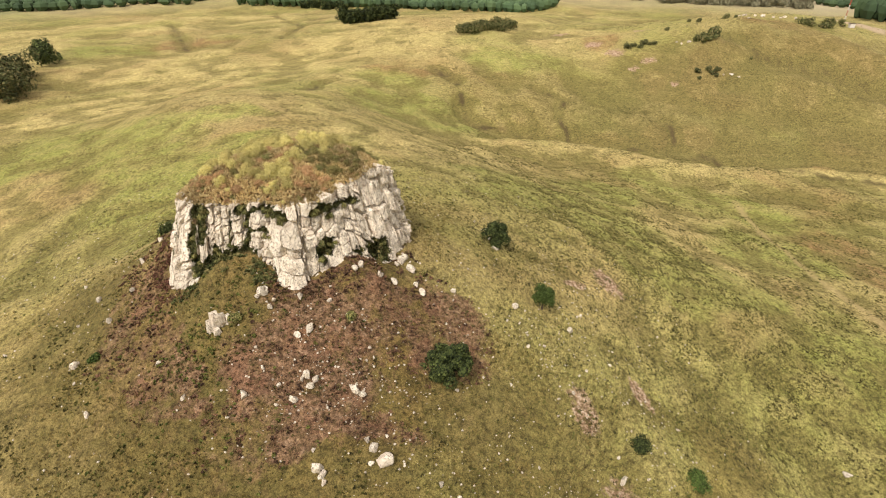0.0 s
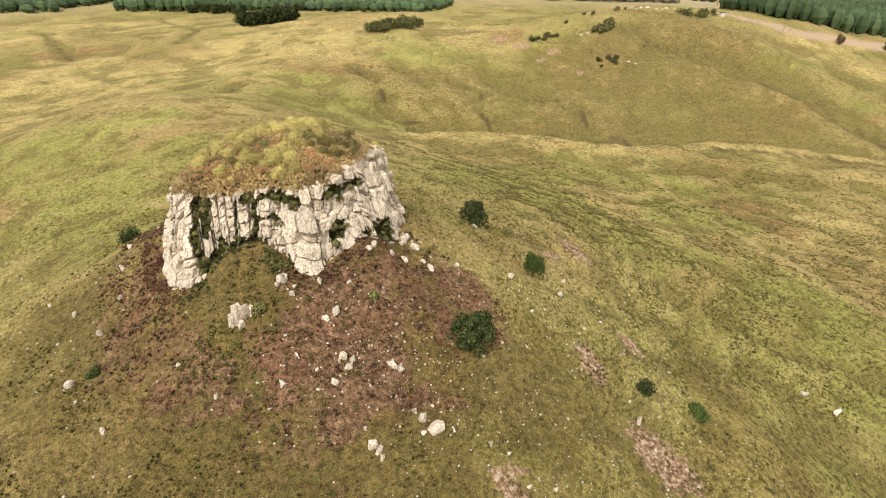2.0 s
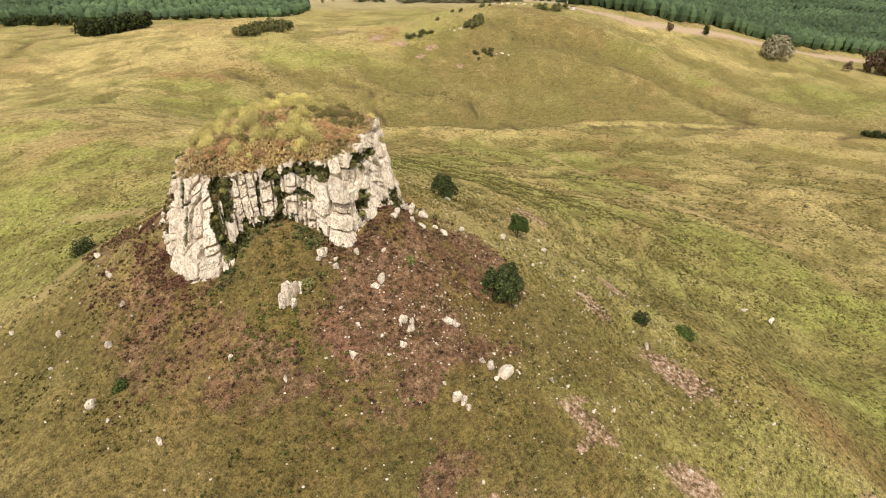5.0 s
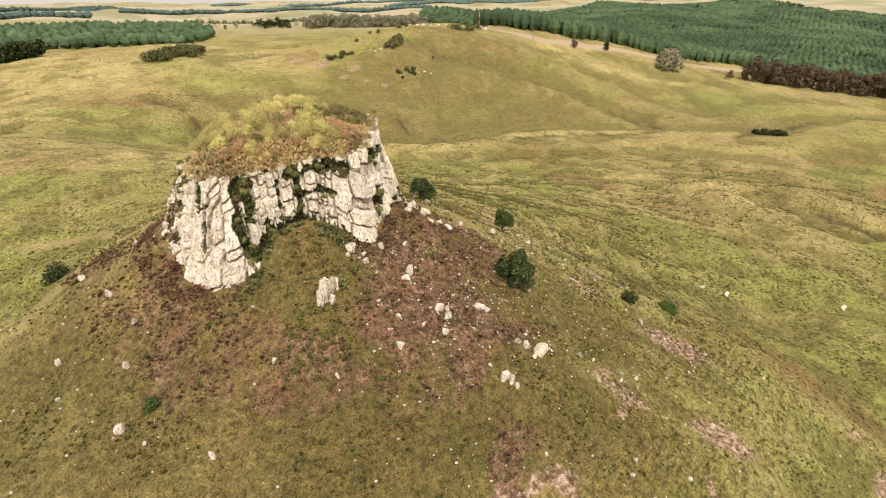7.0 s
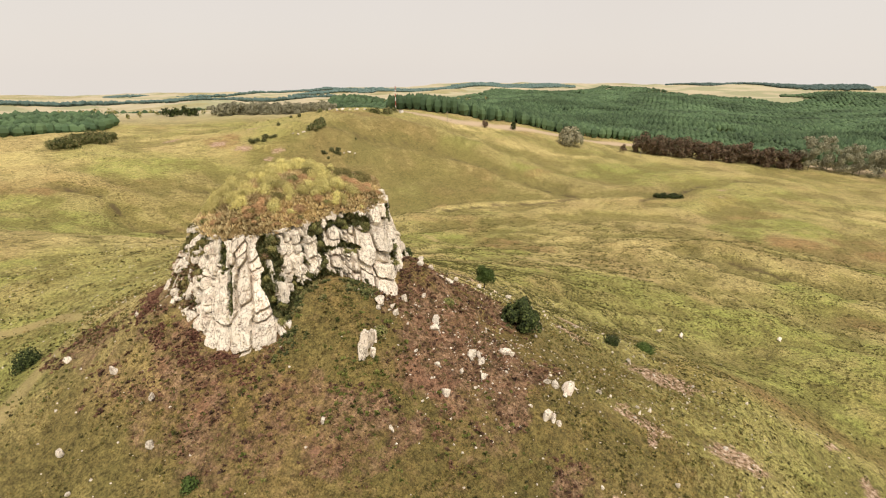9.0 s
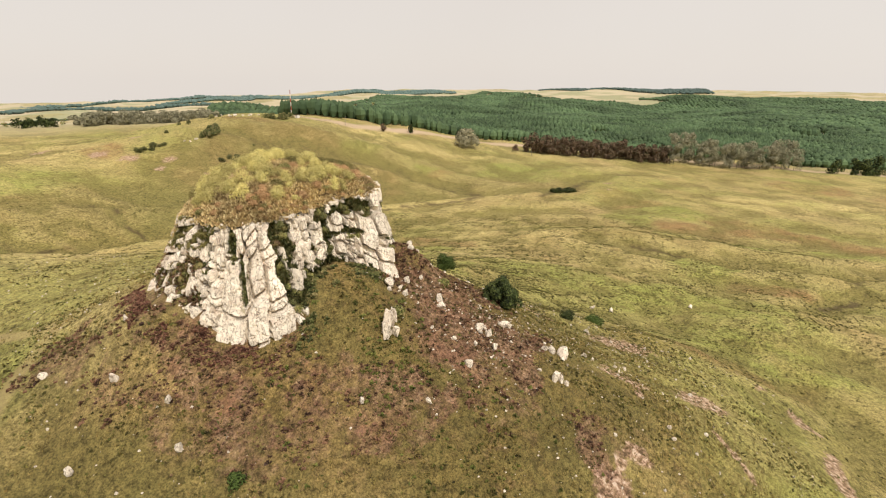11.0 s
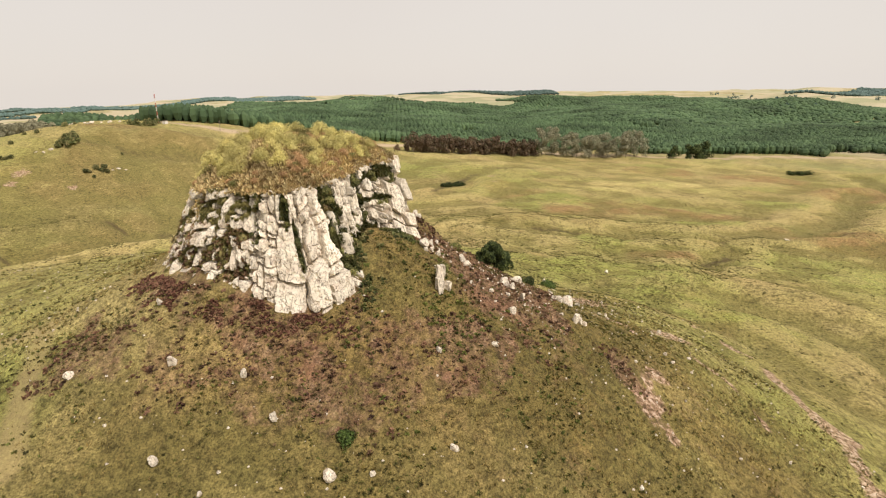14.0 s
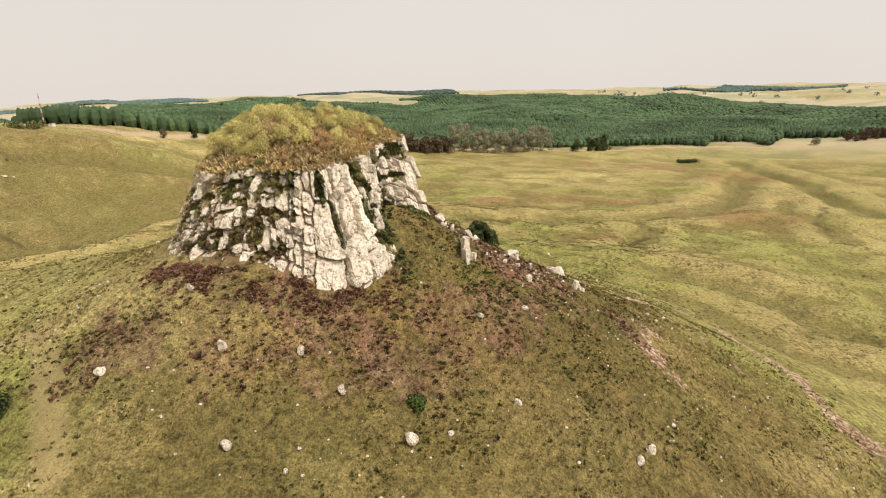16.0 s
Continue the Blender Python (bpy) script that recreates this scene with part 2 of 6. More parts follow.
LEAF_YELLOW = leaf_material("yellow_green_leaves", (0.40, 0.36, 0.11), (0.57, 0.505, 0.17), (0.69, 0.615, 0.24), (0.76, 0.69, 0.33))
LEAF_PALE = leaf_material("pale_grey_green_leaves", (0.38, 0.335, 0.12), (0.52, 0.455, 0.17), (0.62, 0.54, 0.23))
LEAF_OLIVE = leaf_material("olive_leaves", (0.11, 0.10, 0.037), (0.20, 0.175, 0.06), (0.30, 0.255, 0.095))
LEAF_STRAW = leaf_material("straw_grass", (0.27, 0.20, 0.085), (0.44, 0.335, 0.155), (0.58, 0.48, 0.25), (0.40, 0.26, 0.125), stands=0.16)
LEAF_RUST = leaf_material("rusty_stems", (0.32, 0.18, 0.09), (0.48, 0.29, 0.145), (0.57, 0.41, 0.21))
LEAF_FERN = leaf_material("fern_leaves", (0.06, 0.07, 0.022), (0.15, 0.165, 0.05), (0.24, 0.245, 0.08), (0.32, 0.30, 0.11), (0.33, 0.23, 0.12))
LEAF_TUSSOCK = leaf_material("dark_tussocks", (0.035, 0.032, 0.011), (0.08, 0.072, 0.022), (0.14, 0.125, 0.036), (0.10, 0.105, 0.026), stands=5.0)
LEAF_HEATH = leaf_material("brown_heath", (0.08, 0.045, 0.03), (0.22, 0.122, 0.075), (0.34, 0.195, 0.12), (0.16, 0.135, 0.05), (0.42, 0.28, 0.17), stands=5.0)
LEAF_GRASS = leaf_material("tussock_grass", (0.05, 0.04, 0.013), (0.13, 0.096, 0.027), (0.22, 0.15, 0.047), (0.14, 0.125, 0.03), (0.33, 0.245, 0.085))
LEAF_HERB = leaf_material("herb_leaves", (0.05, 0.06, 0.016), (0.10, 0.115, 0.027), (0.18, 0.19, 0.05), stands=5.0)
PINE = leaf_material("pine_needles", (0.045, 0.077, 0.037), (0.062, 0.1, 0.046), (0.08, 0.125, 0.057), stands=0.008)
# distance haze is mixed into these base colours as a blue tint
FAR_WOOD = leaf_material("haze_tinted_woodland", (0.075, 0.12, 0.105), (0.10, 0.15, 0.135))
BROWN_TREE = leaf_material("brown_crowns", (0.085, 0.062, 0.042), (0.15, 0.10, 0.062), (0.21, 0.14, 0.088), (0.10, 0.10, 0.05))
GREY_TREE = leaf_material("grey_crowns", (0.19, 0.182, 0.115), (0.28, 0.268, 0.17), (0.37, 0.352, 0.24))
OLIVE_TREE = leaf_material("olive_grey_crown", (0.25, 0.235, 0.14), (0.36, 0.335, 0.21), (0.45, 0.42, 0.28))
PAINT = plain_material("weathered_paint", (0.62, 0.58, 0.54), (0.75, 0.71, 0.66), 2.0, 0.6)
RED_PAINT = plain_material("red_paint", (0.35, 0.07, 0.05), (0.45, 0.10, 0.07), 2.0, 0.6)


# ---- building blocks ----
def link_mesh(name, verts, faces, material, parent=None, label="", smooth=False):
    me = bpy.data.meshes.new(name)
    if isinstance(faces, np.ndarray):
        count, sides = faces.shape
        me.vertices.add(len(verts))
        me.vertices.foreach_set("co", np.asarray(verts, np.float32).ravel())
        me.loops.add(count * sides)
        me.loops.foreach_set("vertex_index", faces.astype(np.int32).ravel())
        me.polygons.add(count)
        me.polygons.foreach_set("loop_start", np.arange(count, dtype=np.int32) * sides)
        me.polygons.foreach_set("loop_total", np.full(count, sides, np.int32))
        me.update(calc_edges=True)
        me.polygons.foreach_set("use_smooth", np.full(count, smooth))
    else:
        me.from_pydata(verts.tolist() if isinstance(verts, np.ndarray) else verts, [], faces)
        me.polygons.foreach_set("use_smooth", [smooth] * len(me.polygons))
    me.materials.append(material)
    me.update()
    ob = new(name, me)
    if parent:
        ob.parent = parent
    if label:
        tagged(ob, label)
    return ob


def part(name, bm, material, parent, label=""):
    me = bpy.data.meshes.new(name)
    bm.to_mesh(me)
    bm.free()
    me.materials.append(material)
    ob = new(name, me)
    ob.parent = parent
    return tagged(ob, label)


def scatter_hash(ix, iy, seed):
    ix, iy = ix.astype(np.int64), iy.astype(np.int64)
    h = (ix * 374761393 + iy * 668265263 + seed * 974634777) & 0xFFFFFFFF
    h = ((h ^ (h >> 13)) * 1274126177) & 0xFFFFFFFF
    return ((h ^ (h >> 16)) & 0xFFFF) / 65535.0


def vnoise(x, y, seed=0):
    """Smooth value noise of 0..1."""
    x, y = np.asarray(x, float), np.asarray(y, float)
    ix, iy = np.floor(x), np.floor(y)
    fx, fy = x - ix, y - iy
    fx, fy = fx * fx * (3 - 2 * fx), fy * fy * (3 - 2 * fy)
    a, b = scatter_hash(ix, iy, seed), scatter_hash(ix + 1, iy, seed)
    c, d = scatter_hash(ix, iy + 1, seed), scatter_hash(ix + 1, iy + 1, seed)
    return a + (b - a) * fx + (c - a) * fy + (a - b - c + d) * fx * fy


def fbm(x, y, seed=0, octaves=4):
    total, amp, norm = 0.0, 1.0, 0.0
    for o in range(octaves):
        total = total + amp * vnoise(x * 2 ** o, y * 2 ** o, seed + o)
        norm, amp = norm + amp, amp * 0.5
    return total / norm


# ---- the land ----
HILL = (-28.0, 84.0)
HILL_MOUNDS = [
    (-28, 84, 17, 2.2), (-28, 82, 30, 10.3), (-31, 71, 6, 3.1), (-42, 72, 6, -1),
    (-46, 87, 6, 2.8), (-28, 80, 60, 29.7), (-48, 100, 18, 3), (-60, 110, 25, -5.3),
    (-20, 50, 18, 2.4), (-5, 60, 18, -3.7), (-40, 55, 16, -0.3), (0, 40, 18, 3.5),
    (20, 50, 18, -7.6), (15, 75, 20, 2), (40, 40, 22, 9.3), (30, 95, 25, -7.5),
    (-25, 30, 20, -3.6), (10, 10, 20, 0.5), (40, 10, 25, -4.6), (60, 60, 30, -12.7),
    (-62, 75, 14, -3.3), (-60, 50, 20, -2.2), (-10, 110, 30, -2.7), (-35, 125, 30, -2.2),
]
NEAR_MOUNDS = [
    (-10, 150, 55, 7), (40, 80, 40, 10.3), (-60, 130, 45, 1.2), (30, 0, 60, 0.7),
    (-80, 60, 35, 3.4), (-60, 250, 70, 34.7), (60, 230, 70, 7.6), (110, 90, 80, 8.4),
    (130, 310, 60, -13.6), (-20, 350, 50, 8.8), (90, 380, 70, 2.5), (190, 390, 60, 25.6),
    (285, 420, 70, 20.5), (230, 270, 70, -16.3), (0, 275, 60, -30), (-120, 320, 70, -7.7),
    (90, 170, 50, -8.1),
]
FAR_MOUNDS = [
    (250, 60, 110, -3), (40, 500, 110, 19.6), (-110, 450, 140, 3.3), (420, 480, 120, 29.7),
    (400, 150, 160, -1.9), (650, 0, 220, -10.3), (850, 350, 260, -0.6), (900, -250, 320, -18.5),
    (1500, 200, 500, -7.3), (2400, 0, 700, 7.7), (2300, 900, 700, 11.2), (-300, 200, 260, 15.6),
    (0, -250, 260, 1.3), (300, -700, 400, -18.6), (-600, -500, 400, -10.9), (0, 1000, 500, 18.9),
    (1000, 1100, 500, 13.9),
]


GULLIES = [
    [(24, 303), (55, 299), (77, 296), (117, 290), (150, 288), (190, 276), (240, 258), (300, 215), (316, 181), (345, 178), (405, 174), (492, 145)],
    [(-2, 363), (8, 354), (15, 327), (15, 314), (22, 302)], [(67, 343), (73, 337), (73, 321), (77, 299)], [(-71, 283), (-68, 302), (-62, 321)],
    [(249, 343), (297, 292), (304, 247), (307, 221)], [(-183, 675), (-124, 534), (-127, 475)], [(-277, 616), (-209, 478), (-195, 450)],
    [(565, -176), (458, -188), (365, -180), (309, -165), (229, -114), (183, -107)], [(134, 315), (138, 307), (136, 292)],
    [(200, 84), (194, 62), (198, 38), (207, 12), (213, -10), (229, -43), (260, -90)], [(140, 8), (160, -4), (178, -13), (213, -12)],
]


def along(x, y, way, width):
    """1 on a line through the points of way, 0 at width from it."""
    best = np.full(x.shape, 1e9)
    for (x0, y0), (x1, y1) in zip(way, way[1:]):
        dx, dy = x1 - x0, y1 - y0
        t = np.clip(((x - x0) * dx + (y - y0) * dy) / (dx * dx + dy * dy), 0, 1)
        best = np.minimum(best, np.hypot(x - x0 - t * dx, y - y0 - t * dy))
    return np.clip(1 - best / width, 0, 1)


FOLD = [(196, 384), (207, 369), (230, 364), (249, 358), (262, 347), (280, 334), (292, 319), (300, 303), (307, 281), (308, 265), (310, 248)]
# the brow of the near spur, above the main drain
BROW = np.array([(-90, 196), (-60, 190), (-25, 203), (16, 268), (42, 280), (63, 286), (80, 284), (92, 272), (105, 264), (119, 260), (138, 263), (180, 275), (206, 278), (230, 271), (246, 260), (268, 246), (292, 221), (318, 192), (345, 178), (405, 174), (492, 145)], float)


def past_brow(x, y, wobble):
    """Metres north of the brow of the spur."""
    slope = np.interp(x, (BROW[:-1, 0] + BROW[1:, 0]) / 2, np.diff(BROW[:, 1]) / np.diff(BROW[:, 0]))
    away = y + (fbm(x / 13, y / 13, 28, 4) - 0.5) * wobble - np.interp(x, BROW[:, 0], BROW[:, 1])
    return away / np.sqrt(1 + np.minimum(slope ** 2, 1.5))


# hollows between the low rises of the eastern pasture
HOLLOWS = [
    [(196, 104), (188, 90), (181, 66), (204, 33), (211, 0), (247, -44), (266, -70), (340, -112), (450, -155)],
    [(580, -197), (480, -192), (392, -188), (292, -166), (240, -150)], [(94, -2), (87, -19), (73, -31), (53, -37)], [(190, 352), (243, 352), (290, 322)],
]


def hollow_at(x, y):
    """Metres to the nearest bed of a hollow, 60 at most."""
    wx, wy = x + (fbm(x / 18, y / 18, 43, 4) - 0.5) * 16, y + (fbm(x / 18, y / 18, 44, 4) - 0.5) * 16
    return np.minimum.reduce([60 * (1 - along(wx, wy, h, 60.0)) for h in HOLLOWS])


def valleys(x, y):
    """Shallow banks and beds along the drains of the pasture."""
    wx, wy = x + (fbm(x / 14, y / 14, 25, 4) - 0.5) * 11, y + (fbm(x / 14, y / 14, 26, 4) - 0.5) * 11
    main = 60 * (1 - along(wx, wy, GULLIES[0], 60.0))
    z = 2.6 * np.exp(-((main - 30) / 13) ** 2) - 1.6 * np.exp(-(main / 9) ** 2)
    fold = 60 * (1 - along(wx, wy, FOLD, 60.0))
    z = z - 4.5 * np.exp(-(fold / 9) ** 2) + 2.2 * np.exp(-((fold - 22) / 10) ** 2)
    # the spur ends in a rounded brow with a short steep bank beyond
    away = past_brow(x, y, 5.0)
    reach = np.clip((x - 15) / 40, 0, 1) * np.clip((360 - x) / 60, 0, 1)
    bank = np.clip(away / 9, 0, 1)
    z = z + reach * (1.3 * np.exp(-((away + 5) / 13) ** 2) - 4.6 * bank * bank * (3 - 2 * bank) * np.clip(1 - (away - 14) / 75, 0, 1) ** 1.5)
    for g in GULLIES[1:]:
        side = 30 * (1 - along(wx, wy, g, 30.0))
        z = z + 0.9 * np.exp(-((side - 13) / 6) ** 2) - 1.3 * np.exp(-(side / 5) ** 2)
    hollow = hollow_at(x, y)
    return z + 2.4 * np.exp(-((hollow - 24) / 11) ** 2) - 2.6 * np.exp(-(hollow / 9) ** 2)


def ground_z(x, y):
    x, y = np.asarray(x, float), np.asarray(y, float)
    z = -22.0 + valleys(x, y)
    for a, b, s, h in HILL_MOUNDS + NEAR_MOUNDS + FAR_MOUNDS:
        z = z + h * np.exp(-((x - a) ** 2 + (y - b) ** 2) / (2 * s * s))
    r = np.hypot(x - HILL[0], y - HILL[1])
    z = z + (fbm(x / 9, y / 9, 3, 3) - 0.5) * 0.9 * np.clip(r / 40, 0.4, 2)
    z = z + ((fbm(x / 75, y / 75, 9, 3) - 0.5) * 8.0 + (fbm(x / 24, y / 24, 12, 2) - 0.5) * 1.8) * np.clip((r - 60) / 150, 0, 1)
    z = z + (fbm(x / 330, y / 330, 23, 2) - 0.62) * 42.0 * np.clip((r - 850) / 500, 0, 1)
    z = z + 0.7 * np.exp(-((x + 35.8) ** 2 + (y - 72.3) ** 2) / 7.5) + 1.1 * np.exp(-((x + 42) ** 2 + (y - 70.5) ** 2) / 16)
    # the country falls away to the north
    azimuth = np.degrees(np.arctan2(x + 28, y - 84))
    z = z - 0.02 * np.clip(r - 800, 0, None) * np.clip((52 - np.abs(azimuth)) / 22, 0, 1)
    rise = y - np.interp(x, [-19, -16, -12, -7.6, -1.3, 2], [63.0, 63.4, 63.0, 64.4, 67.0, 69.0])
    z = z + 1.1 * np.clip(rise / 0.7, 0, 1) * np.exp(-np.clip(rise, 0, 99) / 3.5) * np.clip((x + 18) / 3, 0, 1) * np.clip((1 - x) / 3, 0, 1)
    z = z + 3.4 * np.exp(-((x + 13.0) ** 2 + (y - 73.5) ** 2) / 22)
    return z + (fbm(x / 400, y / 400, 21, 3) - 0.5) * 26.0 * np.clip((r - 620) / 1100, 0, 1)


def ellipse(x, y, cx, cy, rx, ry, turn=0.0):
    """1 at the middle of an ellipse, 0 at its edge and beyond."""
    c, s = math.cos(radians(turn)), math.sin(radians(turn))
    u, v = (x - cx) * c + (y - cy) * s, -(x - cx) * s + (y - cy) * c
    return np.clip(1 - (u / rx) ** 2 - (v / ry) ** 2, 0, 1)


# reddish scrub: x, y, half length, half width, turn
HEATH = [
    (-18, 61, 21, 10.5, 40), (-3, 72, 10, 9, 0), (-16, 52, 14, 5, 0), (-28, 53, 8, 6, 0), (-52, 75, 7, 12, 20), (-55.5, 84, 6, 9, 0), (-47.5, 77, 4, 7, 25),
    (-47.5, 88, 4, 7, 0), (-53, 99, 5, 8, 10), (-42, 69, 5, 3, 30), (-44, 64, 9, 5, -20), (-40, 59, 6, 4, 0), (-37, 54, 6, 3, 0), (-21, 38, 6, 3, 20),
]


def heath_at(x, y):
    h = np.zeros(np.broadcast(x, y).shape)
    x, y = x + (fbm(x / 7, y / 7, 35, 4) - 0.5) * 13, y + (fbm(x / 7, y / 7, 37, 4) - 0.5) * 13
    for e in HEATH:
        h = np.maximum(h, ellipse(x, y, *e))
    return np.clip(h * 1.5, 0, 1) * np.clip(fbm(x / 6, y / 6, 39, 4) * 2.4 - 0.3, 0, 1) * np.clip(1 + (x + 30) / 30, 0.66, 1)


def patches(x, y, spots, ragged=1.0):
    """Ragged patches: rows of x, y, half length, half width, turn."""
    x, y = x + (fbm(x / 22, y / 22, 36, 4) - 0.5) * 26 * ragged, y + (fbm(x / 22, y / 22, 38, 4) - 0.5) * 26 * ragged
    return np.clip(np.maximum.reduce([ellipse(x, y, *e) for e in spots]) * 1.8, 0, 1)


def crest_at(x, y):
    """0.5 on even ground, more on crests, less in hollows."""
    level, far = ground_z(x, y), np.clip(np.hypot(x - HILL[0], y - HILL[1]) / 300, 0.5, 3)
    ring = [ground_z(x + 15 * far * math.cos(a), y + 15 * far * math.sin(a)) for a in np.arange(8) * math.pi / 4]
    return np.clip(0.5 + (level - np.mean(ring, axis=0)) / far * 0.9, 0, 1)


def make_ground():
    rings = np.concatenate([np.arange(0.5, 90, 0.55), np.geomspace(90.6, 700, 210), np.geomspace(707, 4900, 90)])
    ang = np.radians(np.concatenate([np.linspace(-50, 125, 500, endpoint=False), np.linspace(125, 310, 180, endpoint=False)]))
    n = len(ang)
    x = HILL[0] + rings[:, None] * np.cos(ang)
    y = HILL[1] + rings[:, None] * np.sin(ang)
    z = ground_z(x, y)
    verts = np.stack([x, y, z], -1).reshape(-1, 3)
    centre = len(verts)
    verts = np.vstack([verts, [[*HILL, float(ground_z(*HILL))]]])
    i, j = np.meshgrid(np.arange(len(rings) - 1), np.arange(n), indexing="ij")
    k = (j + 1) % n
    quads = np.stack([i * n + j, (i + 1) * n + j, (i + 1) * n + k, i * n + k], -1).reshape(-1, 4)
    faces = quads.tolist() + [[centre, a, (a + 1) % n] for a in range(n)]
    ob = link_mesh("ground", verts, faces, PASTURE, smooth=True)
    px, py = verts[:, 0], verts[:, 1]
    wx, wy = px + (fbm(px / 14, py / 14, 25, 4) - 0.5) * 11, py + (fbm(px / 14, py / 14, 26, 4) - 0.5) * 11
    bed = np.maximum.reduce([along(wx, wy, GULLIES[0], 5.0)] + [along(wx, wy, g, 3.6) for g in GULLIES[1:]])
    sx, sy = px + (fbm(px / 5, py / 5, 50, 3) - 0.5) * 5, py + (fbm(px / 5, py / 5, 51, 3) - 0.5) * 5
    side = past_brow(px, py, 10.0)
    crease = 14 * (1 - along(wx, wy, FOLD, 14.0))
    # dark band along the hollow beds, painted as their shade
    bed_shade = np.exp(-(hollow_at(px, py) / 8) ** 2)
    reach = np.clip((px + 80) / 50, 0, 1) * np.clip((440 - px) / 120, 0, 1)
    layers = {
        "heath": heath_at(px, py),
        "bare": np.maximum(np.clip(np.maximum.reduce([along(sx, sy, WASHOUT, 2.6)] + [along(sx, sy, r, 1.2) for r in RUTS]) * 1.6, 0, 1) * np.clip(fbm(px / 6, py / 6, 49, 3) * 5 - 1.7, 0.12, 1), sum(ellipse(px, py, *e) for e in BARE)),
        "rough": (1 - 0.45 * np.clip((px + 4) / 14, 0, 1)) * (1 - 0.8 * np.clip((px + 6) / 14, 0, 1) * np.clip((py - 72) / 10, 0, 1)) * np.maximum(np.clip(1.4 - (np.hypot(np.where(px < -24, 1.28, 1.0) * (px + 24), (py - 62) * 0.95) + (fbm(px / 12, py / 12, 45, 4) - 0.5) * 46) / 44, 0, 1), 0.45 * np.clip(1.3 - (np.hypot((px - 14) * 1.1, py - 52) + (fbm(px / 9, py / 9, 46, 4) - 0.5) * 30) / 28, 0, 1)),
        "grassy": patches(px, py, GRASSY, 0.4),
        # hollow beds, fold crease and the strip past the brow: shade put into colour
        "olive": bed_shade + 0.9 * np.exp(-(crease / 7) ** 2) + 0.55 * patches(px, py, [(215, 345, 110, 60, 0), (120, 330, 80, 40, 0)]) + reach * np.clip((px - 30) / 90, 0.15, 1) * np.clip(side / 3, 0, 1) * np.clip(1.0 - side / 150 + 0.5 * np.clip(1 - side / 14, 0, 1), 0, 1.3),
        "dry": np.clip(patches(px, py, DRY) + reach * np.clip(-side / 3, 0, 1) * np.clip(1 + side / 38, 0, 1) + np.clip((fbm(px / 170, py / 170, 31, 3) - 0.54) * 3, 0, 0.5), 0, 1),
        "russet": np.clip(patches(px, py, RUSSET) + np.clip((fbm(px / 60, py / 60, 32, 4) - 0.58) * 3, 0, 0.35) + np.clip((fbm(px / 17, py / 17, 48, 4) - 0.57) * 3, 0, 0.2), 0, 1),
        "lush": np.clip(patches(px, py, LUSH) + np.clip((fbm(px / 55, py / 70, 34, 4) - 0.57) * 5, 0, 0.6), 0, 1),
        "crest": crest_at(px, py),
        "field": np.clip((np.hypot(px + 28, py - 84) - 700) / 350, 0, 1) * np.where(vnoise(px / 260, py / 180, 33) > 0.33, 0.95, 0.45),
        # brown gully earth and the fold's crease, darkened further to carry relief shade
        "gully": np.clip(np.maximum(bed, 0.62 * along(wx, wy, FOLD, 6.0)) * 2.0 - 0.75, 0, 0.8) * np.clip(fbm(px / 9, py / 9, 27, 4) * 6 - 2.3, 0, 1),
        "trail": np.maximum.reduce([np.clip(along(px, py, t, 2.0) * 1.2, 0, 0.6) for t in TRAILS]),
        "track": np.clip(along(px, py, ROAD, 10.0) * 3, 0, 1),
    }
    for key, values in layers.items():
        ob.data.attributes.new(key, "FLOAT", "POINT").data.foreach_set("value", np.asarray(values, np.float32))
    return tagged(ob, "rolling green and straw-coloured pasture with a steep round hill", "ground", kind="structure")


GRASSY = [(-35, 66, 8, 7, 0), (-34, 58, 9, 9, 0), (-41, 50, 12, 8, 0), (-25, 43, 18, 8, 0), (-8, 42, 12, 8, 0), (4, 53, 9, 9, 0), (-30, 66, 6, 6, 0), (-36, 36, 14, 8, 0), (8, 62, 8, 8, 0), (-60, 62, 13, 16, 0), (-66, 80, 10, 16, 0), (-50, 46, 14, 12, 0), (-60, 98, 10, 14, 0)]
DRY = [
    (0, 430, 150, 80, 0), (-150, 150, 30, 40, 0), (45, 120, 26, 40, 0), (75, 150, 40, 30, 0), (-229, 639, 90, 50, 0), (-330, 560, 120, 60, 0), (-180, 262, 50, 25, 20), (-93, 198, 30, 12, 20), (-150, 307, 60, 18, 25), (-8, 535, 120, 60, 0), (-150, 380, 120, 70, 0), (350, 366, 60, 25, 20), (-40, 335, 30, 20, 0), (420, 10, 90, 40, -60), (-330, 420, 60, 60, 0), (350, 338, 40, 9, -40), (395, 297, 40, 10, -35), (275, 314, 22, 6, -45), (175, 140, 25, 60, 20), (120, 120, 8, 40, 10),
]
